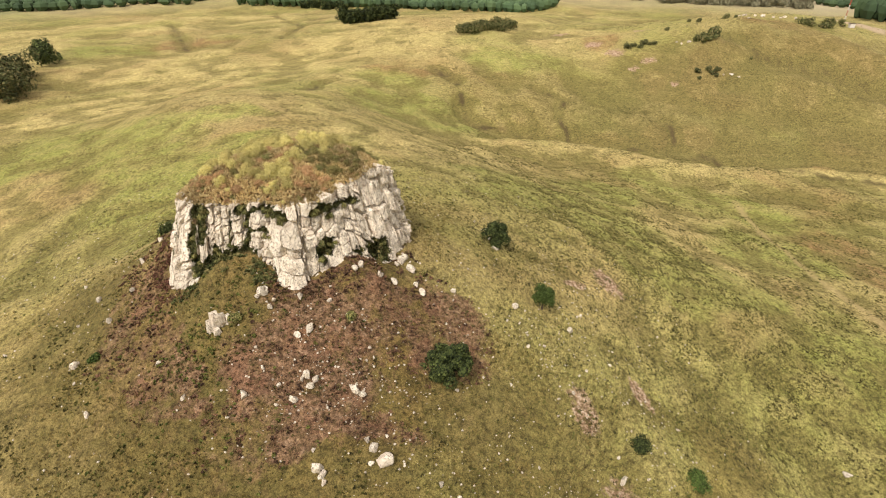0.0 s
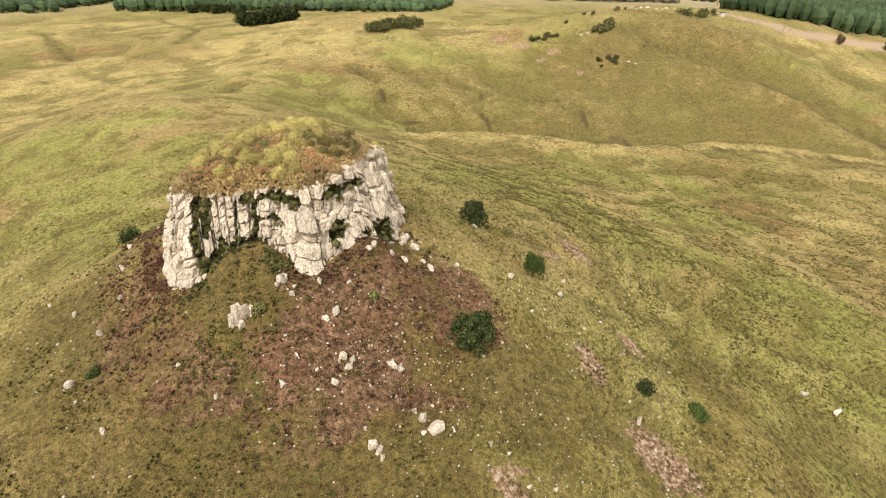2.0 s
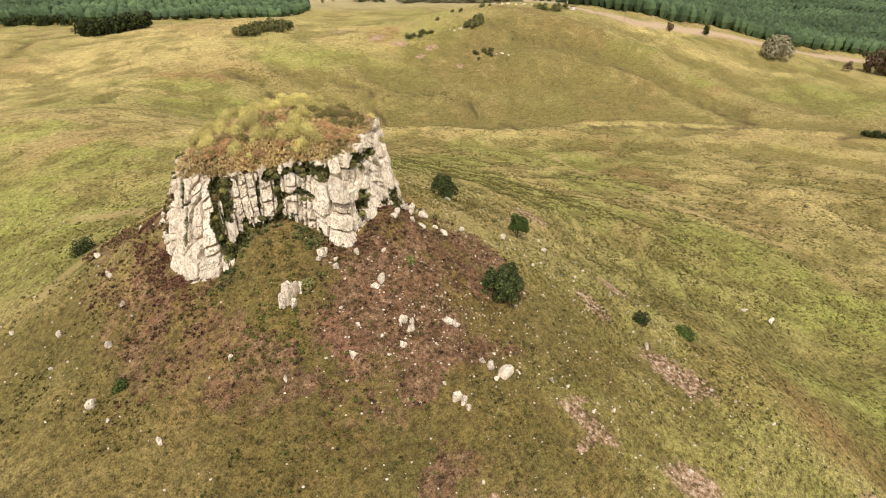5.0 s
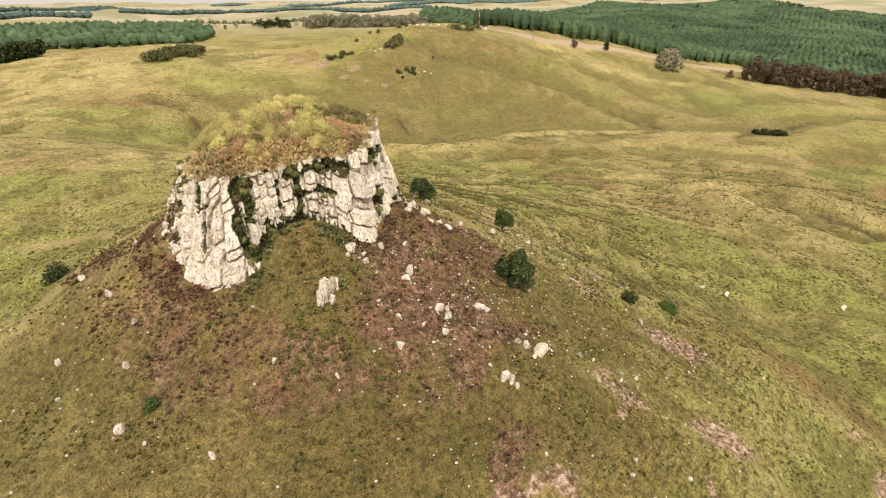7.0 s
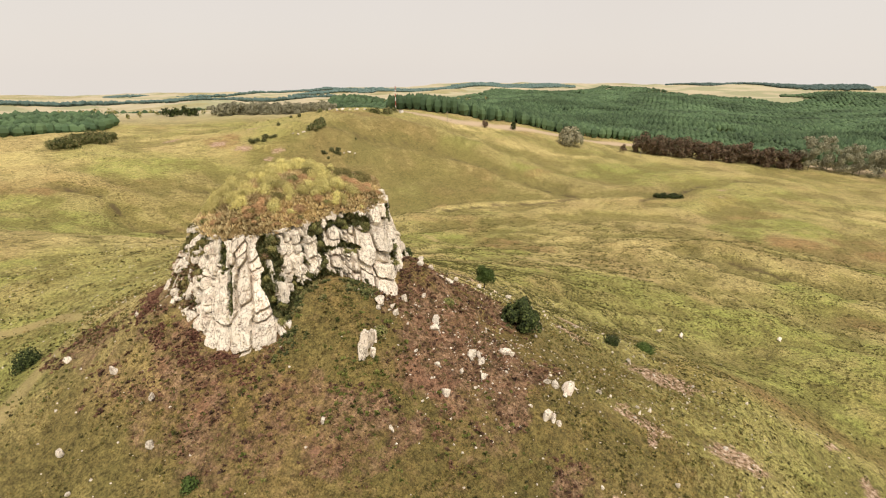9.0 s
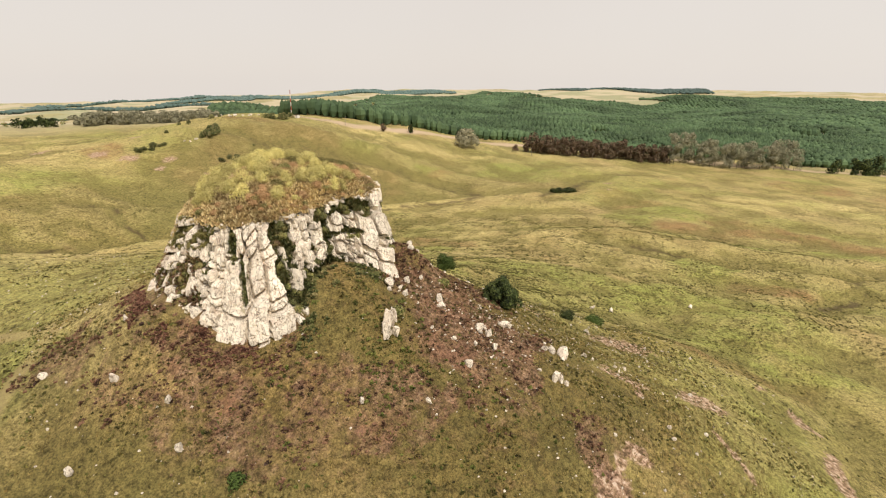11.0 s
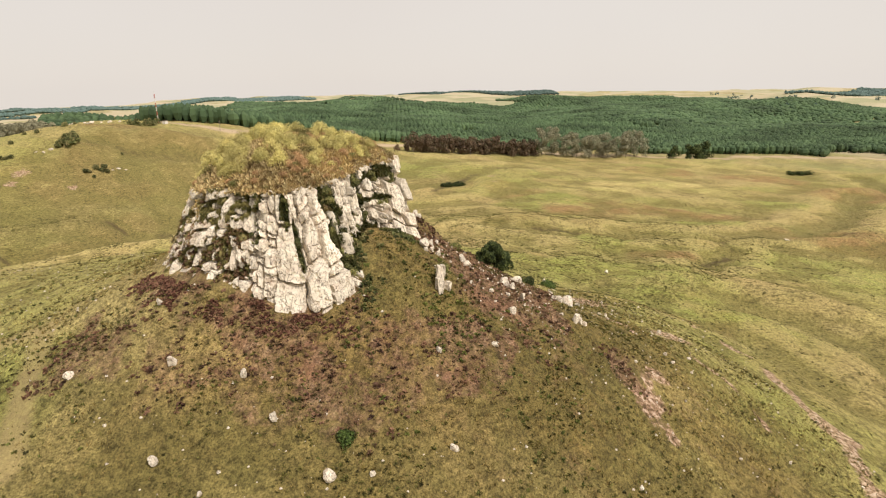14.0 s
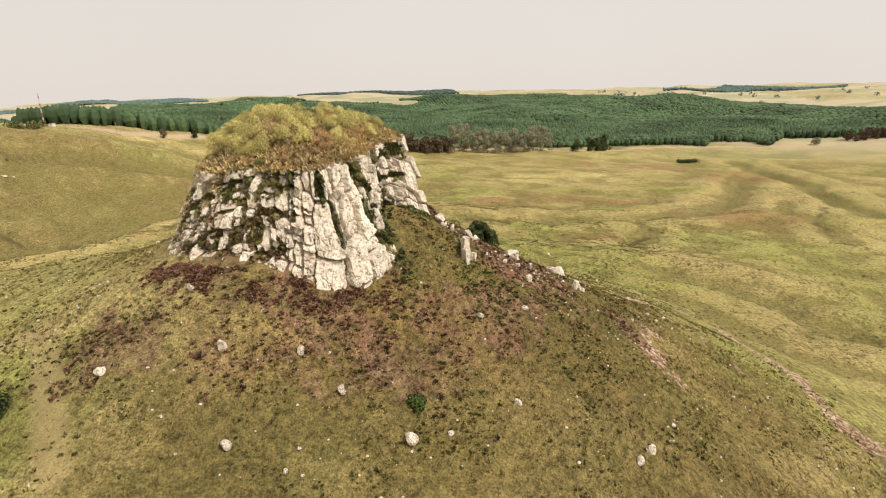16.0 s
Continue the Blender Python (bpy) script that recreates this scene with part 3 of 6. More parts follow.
RUSSET = [
    (208, 362, 26, 12, -30), (218, 350, 22, 9, -30), (52, 42, 10, 30, 20), (78, 12, 24, 12, 0), (205, 350, 90, 35, 0), (246, 350, 14, 36, 30), (280, 308, 12, 26, 45), (308, 28, 26, 44, -20), (272, 66, 20, 26, 0), (544, -2, 50, 40, 0), (530, -97, 45, 50, 0), (450, -157, 55, 60, 0), (240, -80, 35, 45, 0), (300, -20, 16, 40, 0), (160, 20, 10, 24, 20), (358, 134, 30, 18, 0), (341, 119, 30, 20, 0),
    (240, 295, 40, 25, 0), (114, 412, 18, 12, 0), (141, 379, 14, 10, 0), (152, 355, 14, 9, 0), (-27, 350, 22, 10, 0), (241, 357, 40, 18, 0), (-210, 470, 60, 20, 20), (150, 175, 20, 30, 0), (228, 400, 30, 18, -20), (256, 376, 24, 12, -30), (275, 362, 14, 8, -30), (319, 278, 24, 8, -40), (120, 302, 50, 8, 0), (215, 285, 40, 6, 0), (37, 46, 9, 13, 20), (60, 40, 10, 15, 20), (48, 66, 8, 12, 20),
]
LUSH = [
    (-86, 150, 26, 44, 20), (-66, 118, 16, 26, 10), (-108, 182, 30, 22, 0), (-60, 170, 24, 16, 0), (40, 168, 40, 22, 30), (62, 140, 22, 34, 0), (-20, 300, 34, 22, 0),
    (318, 85, 26, 28, 0), (246, 20, 16, 26, 0), (262, -18, 14, 24, 0), (110, 35, 28, 40, 0), (172, -54, 30, 40, 0), (362, -72, 24, 20, 0), (83, 20, 22, 34, 0), (174, 50, 30, 16, 0), (119, 171, 25, 25, 30),
    (106, 92, 22, 34, 0), (103, 66, 18, 26, 0), (394, 223, 40, 30, 0), (291, 103, 28, 18, 0), (106, 223, 22, 30, 30), (63, 207, 26, 16, 0), (28, 179, 28, 14, 0), (108, 161, 18, 20, 0), (131, 210, 24, 18, 0), (81, 130, 16, 18, 0),
    (-110, 198, 24, 22, 0), (-82, 209, 26, 12, 0), (-254, 451, 40, 30, 0), (-148, 201, 30, 25, 0), (-29, 335, 20, 16, 0), (50, 383, 40, 20, 0), (-14, 285, 40, 25, 0), (385, 245, 40, 24, 0), (296, 338, 24, 8, -35), (324, 288, 22, 6, -40), (355, 250, 30, 10, -30),
]
TRAILS = [[(131, 220), (126, 184), (122, 149), (123, 119), (130, 90)], [(-64, 134), (-52, 127), (-48, 112), (-66, 96)]]
WASHOUT = [(45, 27), (44, 17), (36, 13), (31, 9.5), (14, 7.5), (0, 3.8), (-16, 3.5), (-24, 0.7)]
RUTS = [[(4.5, 45.5), (1, 41), (-2, 37.3)], [(4, 26), (-3, 20), (-12, 17)], [(-17, 35), (-24, 34.5), (-30, 33)]]
BARE = [(404, 153, 2.5, 7, 30), (109, 408, 9, 6, 0), (140, 378, 7, 4, 0), (148.6, 351, 4, 3, 0), (94, 452, 9, 4, 0), (146, 424, 9, 3, 0), (29, 48, 5, 9, 20), (2, 41, 2.5, 6, 30), (-26, 36, 4, 2, 20), (13, 30, 4, 7, 30), (24, 66, 3, 6, 10), (40, 110, 4, 7, 20), (31, 104, 4, 2, 20), (-17.3, 34.5, 2.2, 3.2, 20), (-23.5, 35, 2.5, 1.8, 0), (37, 74, 2, 4.5, 20), (355, -175, 6, 3, 0), (304, -163, 6, 2.5, 0), (231, -48, 5, 2.5, 0), (375, 145, 2, 6, 30), (120, 392, 9, 5, 0), (128, 372, 5, 3, 0)]
ROAD = [(285, 452), (304, 412), (335, 388), (384, 380), (430, 366), (500, 340), (575, 312), (640, 200), (690, 90), (740, -75), (770, -230), (768, -320), (776, -473), (800, -760)]
make_ground()


# ---- the rock outcrop ----
# rim x, y, z and foot x, y, round the outcrop
RIM = [
    (-9.6, 91.5, 44.0, -5.5, 92.0), (-11.2, 86.3, 46.2, -7.0, 84.0), (-13.2, 82.4, 45.9, -9.6, 78.6), (-16.2, 78.6, 45.7, -14.3, 74.6),
    (-18.6, 74.6, 45.3, -18.5, 71.0), (-22.3, 72.7, 45.2, -23.0, 68.4), (-26.2, 74.3, 44.9, -26.5, 70.4), (-30.2, 75.4, 44.3, -31.0, 72.5),
    (-35.0, 75.3, 44.0, -35.6, 72.8), (-38.9, 76.6, 43.9, -38.6, 70.4), (-41.4, 78.0, 43.7, -43.8, 73.6), (-42.3, 80.4, 43.5, -46.0, 78.2),
    (-42.0, 84.2, 43.2, -46.8, 83.5), (-41.0, 89.0, 43.1, -46.6, 89.0), (-38.5, 94.0, 42.5, -44.0, 97.0), (-32.0, 99.5, 42.0, -35.0, 105.0),
    (-22.0, 101.5, 42.0, -22.0, 107.5), (-12.5, 98.5, 42.0, -7.0, 103.0),
]
CAP_MIDDLE = (-25.0, 87.5)


def closed_curve(rows, count):
    """A smooth closed line through the rows, at even steps."""
    p = np.array(rows, float)
    n = len(p)
    t = np.linspace(0, n, count * 4, endpoint=False)
    i = np.floor(t).astype(int)
    f = (t - i)[:, None]
    a, b, c, d = p[(i - 1) % n], p[i % n], p[(i + 1) % n], p[(i + 2) % n]
    q = 0.5 * (2 * b + (c - a) * f + (2 * a - 5 * b + 4 * c - d) * f ** 2 + (3 * b - a - 3 * c + d) * f ** 3)
    step = np.hypot(*np.diff(np.vstack([q, q[:1]])[:, :2], axis=0).T)
    s = np.concatenate([[0], np.cumsum(step)])
    at = np.linspace(0, s[-1], count, endpoint=False)
    return np.stack([np.interp(at, s, np.append(q[:, k], q[0, k])) for k in range(q.shape[1])], -1), at, s[-1]


NS, NV, NT = 1250, 125, 14
CURVE, S_AT, S_LEN = closed_curve(RIM, NS)
FOOT_Z = ground_z(CURVE[:, 3], CURVE[:, 4]) - 1.0


def side_normals():
    smooth = np.ones(15) / 15
    wrap = lambda a: np.convolve(np.concatenate([a[-7:], a, a[:7]]), smooth, "valid")
    mx, my = (CURVE[:, 0] + CURVE[:, 3]) / 2, (CURVE[:, 1] + CURVE[:, 4]) / 2
    nx, ny = wrap(np.roll(my, -1) - np.roll(my, 1)), wrap(np.roll(mx, 1) - np.roll(mx, -1))
    size = np.hypot(nx, ny)
    nx, ny = nx / size, ny / size
    flip = 1 if np.mean(nx * (CURVE[:, 0] - CAP_MIDDLE[0]) + ny * (CURVE[:, 1] - CAP_MIDDLE[1])) > 0 else -1
    return nx * flip, ny * flip


RIM_NX, RIM_NY = side_normals()


def s_gap(a, b):
    """The shortest way from b to a along the closed line, with its sign."""
    return (a - b + S_LEN / 2) % S_LEN - S_LEN / 2


# overgrown clefts and ledges of the face: length along the rim, part of the height, half sizes
OVERGROWN = [
    (39.3, 0.87, 1.5, 0.12), (38.9, 0.60, 0.75, 0.16), (40.9, 0.44, 0.7, 0.24), (40.6, 0.68, 0.4, 0.2), (38.4, 0.13, 1.7, 0.16), (40.2, 0.24, 0.8, 0.12),
    (31.75, 0.60, 0.42, 0.5), (32.7, 0.90, 1.0, 0.11), (28.0, 0.89, 2.8, 0.085), (25.3, 0.84, 0.9, 0.08), (29.2, 0.57, 2.4, 0.06), (33.9, 0.10, 5.2, 0.17),
    (36.6, 0.25, 0.5, 0.16), (18.9, 0.87, 1.7, 0.075), (16.4, 0.79, 2.1, 0.07), (13.0, 0.78, 1.6, 0.05), (18.2, 0.36, 1.8, 0.16), (44.9, 0.86, 0.5, 0.13),
    (44.2, 0.62, 0.22, 0.2), (34.3, 0.55, 0.16, 0.4), (10.0, 0.2, 3.0, 0.12),
]
# rocks that stand out of the growth on the broken western bank
BANK_FROM, BANK_TO = 48.4, 68.0
BANK_ROCKS = [
    (49.4, 0.73, 0.9, 0.09), (50.6, 0.41, 1.1, 0.12), (48.6, 0.50, 1.3, 0.14), (53.8, 0.21, 1.4, 0.12), (55.8, 0.50, 1.0, 0.13), (57.1, 0.95, 1.3, 0.05),
    (51.4, 0.11, 1.0, 0.06), (49.2, 0.17, 0.7, 0.08), (53.0, 0.62, 0.6, 0.08), (59.0, 0.45, 0.8, 0.08), (60.2, 0.96, 1.8, 0.04), (52.3, 0.97, 1.5, 0.03),
    (48.3, 0.28, 0.8, 0.1), (62.5, 0.6, 0.9, 0.08), (56.2, 0.30, 0.8, 0.06), (64.5, 0.9, 1.4, 0.06),
]
S_WEST, S_EAST = 50.2, 99.5


def spots_at(s, v, spots):
    """1 in the middle of the nearest spot of the face, 0 and less outside all of them."""
    return np.maximum.reduce([1 - np.hypot(s_gap(s, a) / b, (v - h) / d) for a, h, b, d in spots])


def growth_at(s, v):
    """Above 0 where growth covers the face, below 0 where the rock is bare."""
    ragged = (fbm(s / 0.8, v * 7, 19, 4) - 0.5) * 2.4
    small = (fbm(s / 0.5 + 40, v * 17, 29, 3) - 0.5) * 1.6
    face = spots_at(s, v, OVERGROWN) + ragged * 0.55 + small * 0.25 - 0.06
    bank = -0.1 - 1.3 * np.clip(spots_at(s, v, BANK_ROCKS), -0.07, 1) + ragged * 0.3 + small * 0.75
    edge = BANK_FROM - 1.0 * np.clip(np.abs(v - 0.78) / 0.12, 0, 1) * (v > 0.6) + 1.2 * np.clip(1 - np.abs(v - 0.45) / 0.15, 0, 1)
    west = (s > edge) & (s < BANK_TO)
    return np.where(west, np.maximum(bank, -0.8), np.where(s >= BANK_TO, ragged + 0.2, face))


def cap_z(px, py, f, rim_z):
    return 44.0 + (rim_z - 44.0) * f ** 3 + 4.7 * (1 - f ** 2.7) + (fbm(px / 3, py / 3, 91, 3) - 0.5) * 0.8 - 0.05


GREEN_SPOTS = []


def make_outcrop():
    top = tagged(new("rock_outcrop"), "pale weathered limestone outcrop crowning the hill, split into columns", "rock outcrop")
    top.location = (*CAP_MIDDLE, float(ground_z(*CAP_MIDDLE)))
    rng = np.random.default_rng(5)
    i = np.arange(NS + 1) % NS
    v = np.concatenate([np.linspace(0, 1, NV), np.ones(NT)])
    inward = np.concatenate([np.zeros(NV), np.linspace(0.15, 1.7, NT)])
    I, V = np.meshgrid(i, v, indexing="ij")
    IN = np.broadcast_to(inward, I.shape)
    lean = V ** 0.85
    x = CURVE[I, 3] + (CURVE[I, 0] - CURVE[I, 3]) * lean
    y = CURVE[I, 4] + (CURVE[I, 1] - CURVE[I, 4]) * lean
    z = FOOT_Z[I] + (CURVE[I, 2] - FOOT_Z[I]) * V
    nx, ny = RIM_NX, RIM_NY
    S = S_AT[I]
    tall = CURVE[I, 2] - FOOT_Z[I]
    zz = V * tall + IN * 0.9
    # blocks: uneven cells on the unrolled face, taller than wide
    seeds = []
    c = 0.0
    while c < S_LEN - 0.8:
        west = s_gap(c, S_WEST) > 0 and s_gap(c, S_EAST) < 0
        wide = rng.choice([0.6, 1.05, 1.65, 2.3], p=[0.2, 0.34, 0.3, 0.16]) * (0.75 if west else 1.0)
        h = rng.uniform(-1.5, 0.5)
        while h < 15.5:
            high = wide * rng.choice([0.7, 1.2, 1.9, 2.8], p=[0.2, 0.3, 0.3, 0.2])
            seeds.append((c + wide / 2 + rng.uniform(-0.12, 0.12) * wide, h + high / 2, wide * rng.uniform(0.88, 1.1), high))
            h += high
        c += wide
    seeds = np.array(seeds)
    ring = 2 * np.pi * S / S_LEN
    u1, u2 = np.cos(ring) * S_LEN / 6.28, np.sin(ring) * S_LEN / 6.28
    # lengths along the wall keep upright where the wall leans sideways
    slide = ((CURVE[I, 3] - CURVE[I, 0]) * -ny[I] + (CURVE[I, 4] - CURVE[I, 1]) * nx[I]) * (1 - lean)
    ahead = np.sign(np.mean((np.roll(CURVE[:, 0], -1) - CURVE[:, 0]) * -ny + (np.roll(CURVE[:, 1], -1) - CURVE[:, 1]) * nx))
    ws = S + ahead * slide * 0.8 + (fbm(u1 / 1.2 + 3 * u2, zz / 2.2, 41, 5) - 0.5) * 0.34
    wz = zz + (fbm(S / 0.9, zz / 1.4, 47, 5) - 0.5) * 0.36
    best, second = np.full(I.shape, 99.0), np.full(I.shape, 99.0)
    cell = np.zeros(I.shape, int)
    for k, (cs, cz, wide, high) in enumerate(seeds):
        d = np.sqrt(np.sqrt((s_gap(ws, cs) / wide) ** 4 + ((wz - cz) / high) ** 4))
        closer = d < best
        second = np.where(closer, best, np.minimum(second, d))
        best = np.where(closer, d, best)
        cell[closer] = k
    edge = (second - best) * seeds[cell, 2] * 0.5
    across, up = s_gap(ws, seeds[cell, 0]), wz - seeds[cell, 1]
    count = len(seeds)
    off = rng.uniform(-0.55, 0.6, count)[cell]
    push = off + rng.normal(0, 0.14, count)[cell] * across + rng.normal(0, 0.07, count)[cell] * up
    slit = rng.choice([0.08, 0.15, 0.28], count, p=[0.36, 0.4, 0.24])[cell]
    joint = np.minimum(1.1 * np.clip(1 - edge / slit, 0, 1) ** 0.8, 1.1)
    push -= joint + 0.07 * np.clip(1 - edge / 0.18, 0, 1) ** 2
    grain = fbm(S / 0.55, zz / 0.8, 61, 4) - 0.5
    crack = np.clip(1 - np.abs(fbm(S / 0.8, zz / 1.7, 67, 3) - 0.5) / 0.022, 0, 1)
    # smaller steps and splits within the blocks
    step = np.floor(ws * 1.7 + 0.35 * np.sin(wz * 1.3)) * 7.31 + np.floor(wz * 0.8 + 2.7 * vnoise(np.floor(ws * 1.7), np.zeros_like(ws), 73)) * 3.17
    chip = scatter_hash(np.floor(step * 100), np.zeros_like(step), 77)
    push += (chip - 0.5) * 0.14
    push += grain * 0.16 - crack * 0.4 + (vnoise(S / 6.5, zz / 30, 71) - 0.5) * 1.3
    growth = growth_at(S, V)
    push -= 0.9 * np.clip(growth * 2.2 + 0.25, 0, 1) * np.where(S > BANK_FROM, 0.35, 1.0)
    push *= np.clip(V * 5 + 0.35, 0, 1)
    z = z + (fbm(S / 1.6, zz / 1.6, 83, 3) - 0.5) * 0.6 + off * 0.55 * np.clip((V - 0.85) / 0.15, 0, 1) - 0.5 * joint * (IN > 0) + IN * 0.12
    x = x + nx[I] * (push - IN)
    y = y + ny[I] * (push - IN)
    P = np.stack([x, y, z], -1)
    P[-1] = P[0]
    origin = np.array(top.location)
    # growth covers whole small patches of the face, not whole blocks
    rocky = growth < 0.0
    # earthy core behind the joints and under the growth
    sunk = np.where(rocky, 1.0, 0.1)
    core = P.copy()
    core[..., 0] -= nx[I] * sunk
    core[..., 1] -= ny[I] * sunk
    core[..., 2] -= 0.15
    m = core.shape[1]
    a, b = np.meshgrid(np.arange(NS), np.arange(0, m - 1, 4), indexing="ij")
    w = (a + 1) % NS
    b2 = np.minimum(b + 4, m - 1)
    quads = np.stack([a * m + b, w * m + b, w * m + b2, a * m + b2], -1).reshape(-1, 4)
    rock_quad = rocky[a.ravel(), b.ravel()]
    flat_core = core[:NS].reshape(-1, 3) - origin
    link_mesh("core", flat_core, quads[rock_quad], CRACK, top, "dark earthy rock in the joints")
    link_mesh("cleft_turf", flat_core, quads[~rock_quad], TURF, top, "grassy earth in the overgrown clefts")
    ga, gb = np.nonzero(~rocky[:-1, :-1] | (joint[:-1, :-1] > 0.7) & (rng.uniform(size=(NS, P.shape[1] - 1)) < 0.09))
    out_w = np.stack([nx[i[ga]], ny[i[ga]], np.full(len(ga), 0.5)], -1)
    seen = S[ga, gb] < 68
    GREEN_SPOTS.extend(np.hstack([core[ga, gb], out_w, S[ga, gb][:, None], V[ga, gb][:, None]])[seen])
    # one mesh a block, with side walls that run back to the core
    cc = np.where(rocky[:-1, :-1], cell[:-1, :-1], -1)
    inner = np.stack([nx[I], ny[I], np.zeros_like(x)], -1) * 1.15
    flat, back = P.reshape(-1, 3), (P - inner).reshape(-1, 3)
    grid = np.arange(P.shape[0] * P.shape[1]).reshape(P.shape[:2])
    pieces = []
    for c in [k for k in np.unique(cc).tolist() if k >= 0]:
        whole = set(zip(*[w.tolist() for w in np.nonzero(cc == c)]))
        while whole:
            grown, todo = [], [whole.pop()]
            while todo:
                p, q = todo.pop()
                grown.append((p, q))
                for near in ((p + 1, q), (p - 1, q), (p, q + 1), (p, q - 1)):
                    if near in whole:
                        whole.remove(near)
                        todo.append(near)
            if len(grown) > 14:
                pieces.append(np.array(sorted(grown)).T)
    for ii, jj in pieces:
        q = np.stack([grid[ii, jj], grid[ii + 1, jj], grid[ii + 1, jj + 1], grid[ii, jj + 1]], -1)
        edges = {}
        for f in q.tolist():
            for e in zip(f, f[1:] + f[:1]):
                key = (min(e), max(e))
                edges[key] = None if key in edges else e
        rim = [e for e in edges.values() if e]
        used = np.unique(q)
        slot = {int(g): n for n, g in enumerate(used)}
        faces = [[slot[g] for g in f] for f in q.tolist()]
        verts = flat[used].tolist()
        behind = {}
        for e in rim:
            for g in e:
                if g not in behind:
                    behind[g] = len(verts)
                    verts.append(back[g].tolist())
        faces += [[slot[e[1]], slot[e[0]], behind[e[0]], behind[e[1]]] for e in rim]
        verts = np.array(verts)
        mid = verts.mean(0)
        ob = link_mesh("rock_block", verts - mid, faces, ROCK, top)
        ob.location = mid - origin
    # the soil on top
    rows, spokes = 26, 120
    pick = np.linspace(0, NS, spokes, endpoint=False).astype(int)
    verts, faces = [], []
    for r in range(rows + 1):
        f = r / rows
        ex, ey = CURVE[pick, 0] - nx[pick] * 0.9, CURVE[pick, 1] - ny[pick] * 0.9
        px = CAP_MIDDLE[0] + (ex - CAP_MIDDLE[0]) * f
        py = CAP_MIDDLE[1] + (ey - CAP_MIDDLE[1]) * f
        verts += np.stack([px, py, cap_z(px, py, f, CURVE[pick, 2])], -1).tolist()
    for r in range(rows):
        for s in range(spokes):
            t = (s + 1) % spokes
            faces.append([r * spokes + s, (r + 1) * spokes + s, (r + 1) * spokes + t, r * spokes + t])
    link_mesh("soil_cap", np.array(verts) - origin, faces, SOIL, top, "domed cap of dry soil and litter", smooth=True)


make_outcrop()


# ---- plants ----
def leaf_cloud(rng, count, size, shells, flat=0.0):
    """Small folded leaf clumps on the skins of some balls: rows of (x, y, z, radius)."""
    shells = np.array(shells, float)
    weight = shells[:, 3] ** 2
    pick = rng.choice(len(shells), count, p=weight / weight.sum())
    way = rng.normal(size=(count, 3))
    way /= np.linalg.norm(way, axis=1)[:, None]
    way[:, 2] = np.where(way[:, 2] < -0.75, -way[:, 2], way[:, 2])
    reach = shells[pick, 3] * rng.uniform(0.72, 1.08, count)
    mid = shells[pick, :3] + way * reach[:, None] * np.array([1, 1, 1 - flat])
    a = np.cross(way, rng.normal(size=(count, 3)))
    a /= np.linalg.norm(a, axis=1)[:, None]
    b = np.cross(way, a)
    s = size * rng.uniform(0.6, 1.4, count)[:, None]
    lift = way * s * 0.45
    verts = np.stack([mid - a * s, mid - b * s * 0.8 + lift, mid + a * s, mid + b * s * 0.8 + lift], 1).reshape(-1, 3)
    n = np.arange(count)[:, None] * 4
    return verts, np.concatenate([n + [0, 1, 2], n + [0, 2, 3]])


def lumps(rng, count, spread, radius, height):
    """Balls that fill a low rounded crown."""
    rows = []
    for _ in range(count):
        a, r = rng.uniform(0, 2 * math.pi), spread * math.sqrt(rng.uniform(0, 1))
        drop = math.sqrt(max(0.0, 1 - (r / (spread * 1.15)) ** 2))
        rows.append((r * math.cos(a), r * math.sin(a), height * drop * rng.uniform(0.12, 1.0), radius * rng.uniform(0.7, 1.25)))
    return rows


def limb(bm, a, b, r0, r1, sides=6):
    a, b = Vector(a), Vector(b)
    turn = (b - a).to_track_quat("Z", "Y").to_matrix()
    rings = []
    for p, r in ((a, r0), (b, r1)):
        rings.append([bm.verts.new(p + turn @ Vector((r * math.cos(t), r * math.sin(t), 0))) for t in [2 * math.pi * k / sides for k in range(sides)]])
    for k in range(sides):
        bm.faces.new((rings[0][k], rings[0][(k + 1) % sides], rings[1][(k + 1) % sides], rings[1][k]))
    bm.faces.new(rings[1])


def make_shrub(name, seed, material, spread, height, count, size, label, category="shrub", group="", radius=None, stems=5):
    rng = np.random.default_rng(seed)
    top = tagged(new(name), label, category, group)
    bm = bmesh.new()
    crown = lumps(rng, 7, spread * 0.6, radius or spread * 0.55, height * 0.7)
    for x, y, z, r in crown[:stems]:
        limb(bm, (x * 0.15, y * 0.15, -0.3), (x, y, z), 0.05 * height, 0.02 * height, 5)
    part("stem", bm, BARK, top)
    verts, faces = leaf_cloud(rng, count, size, crown)
    link_mesh("foliage", verts, faces, material, top)
    return top


def place(ob, x, y, z=None, turn=0.0, scale=1.0):
    z = float(ground_z(x, y)) if z is None else z
    ob.matrix_basis = Matrix.LocRotScale((x, y, z), Euler((0, 0, turn)), (scale,) * 3)
    return ob


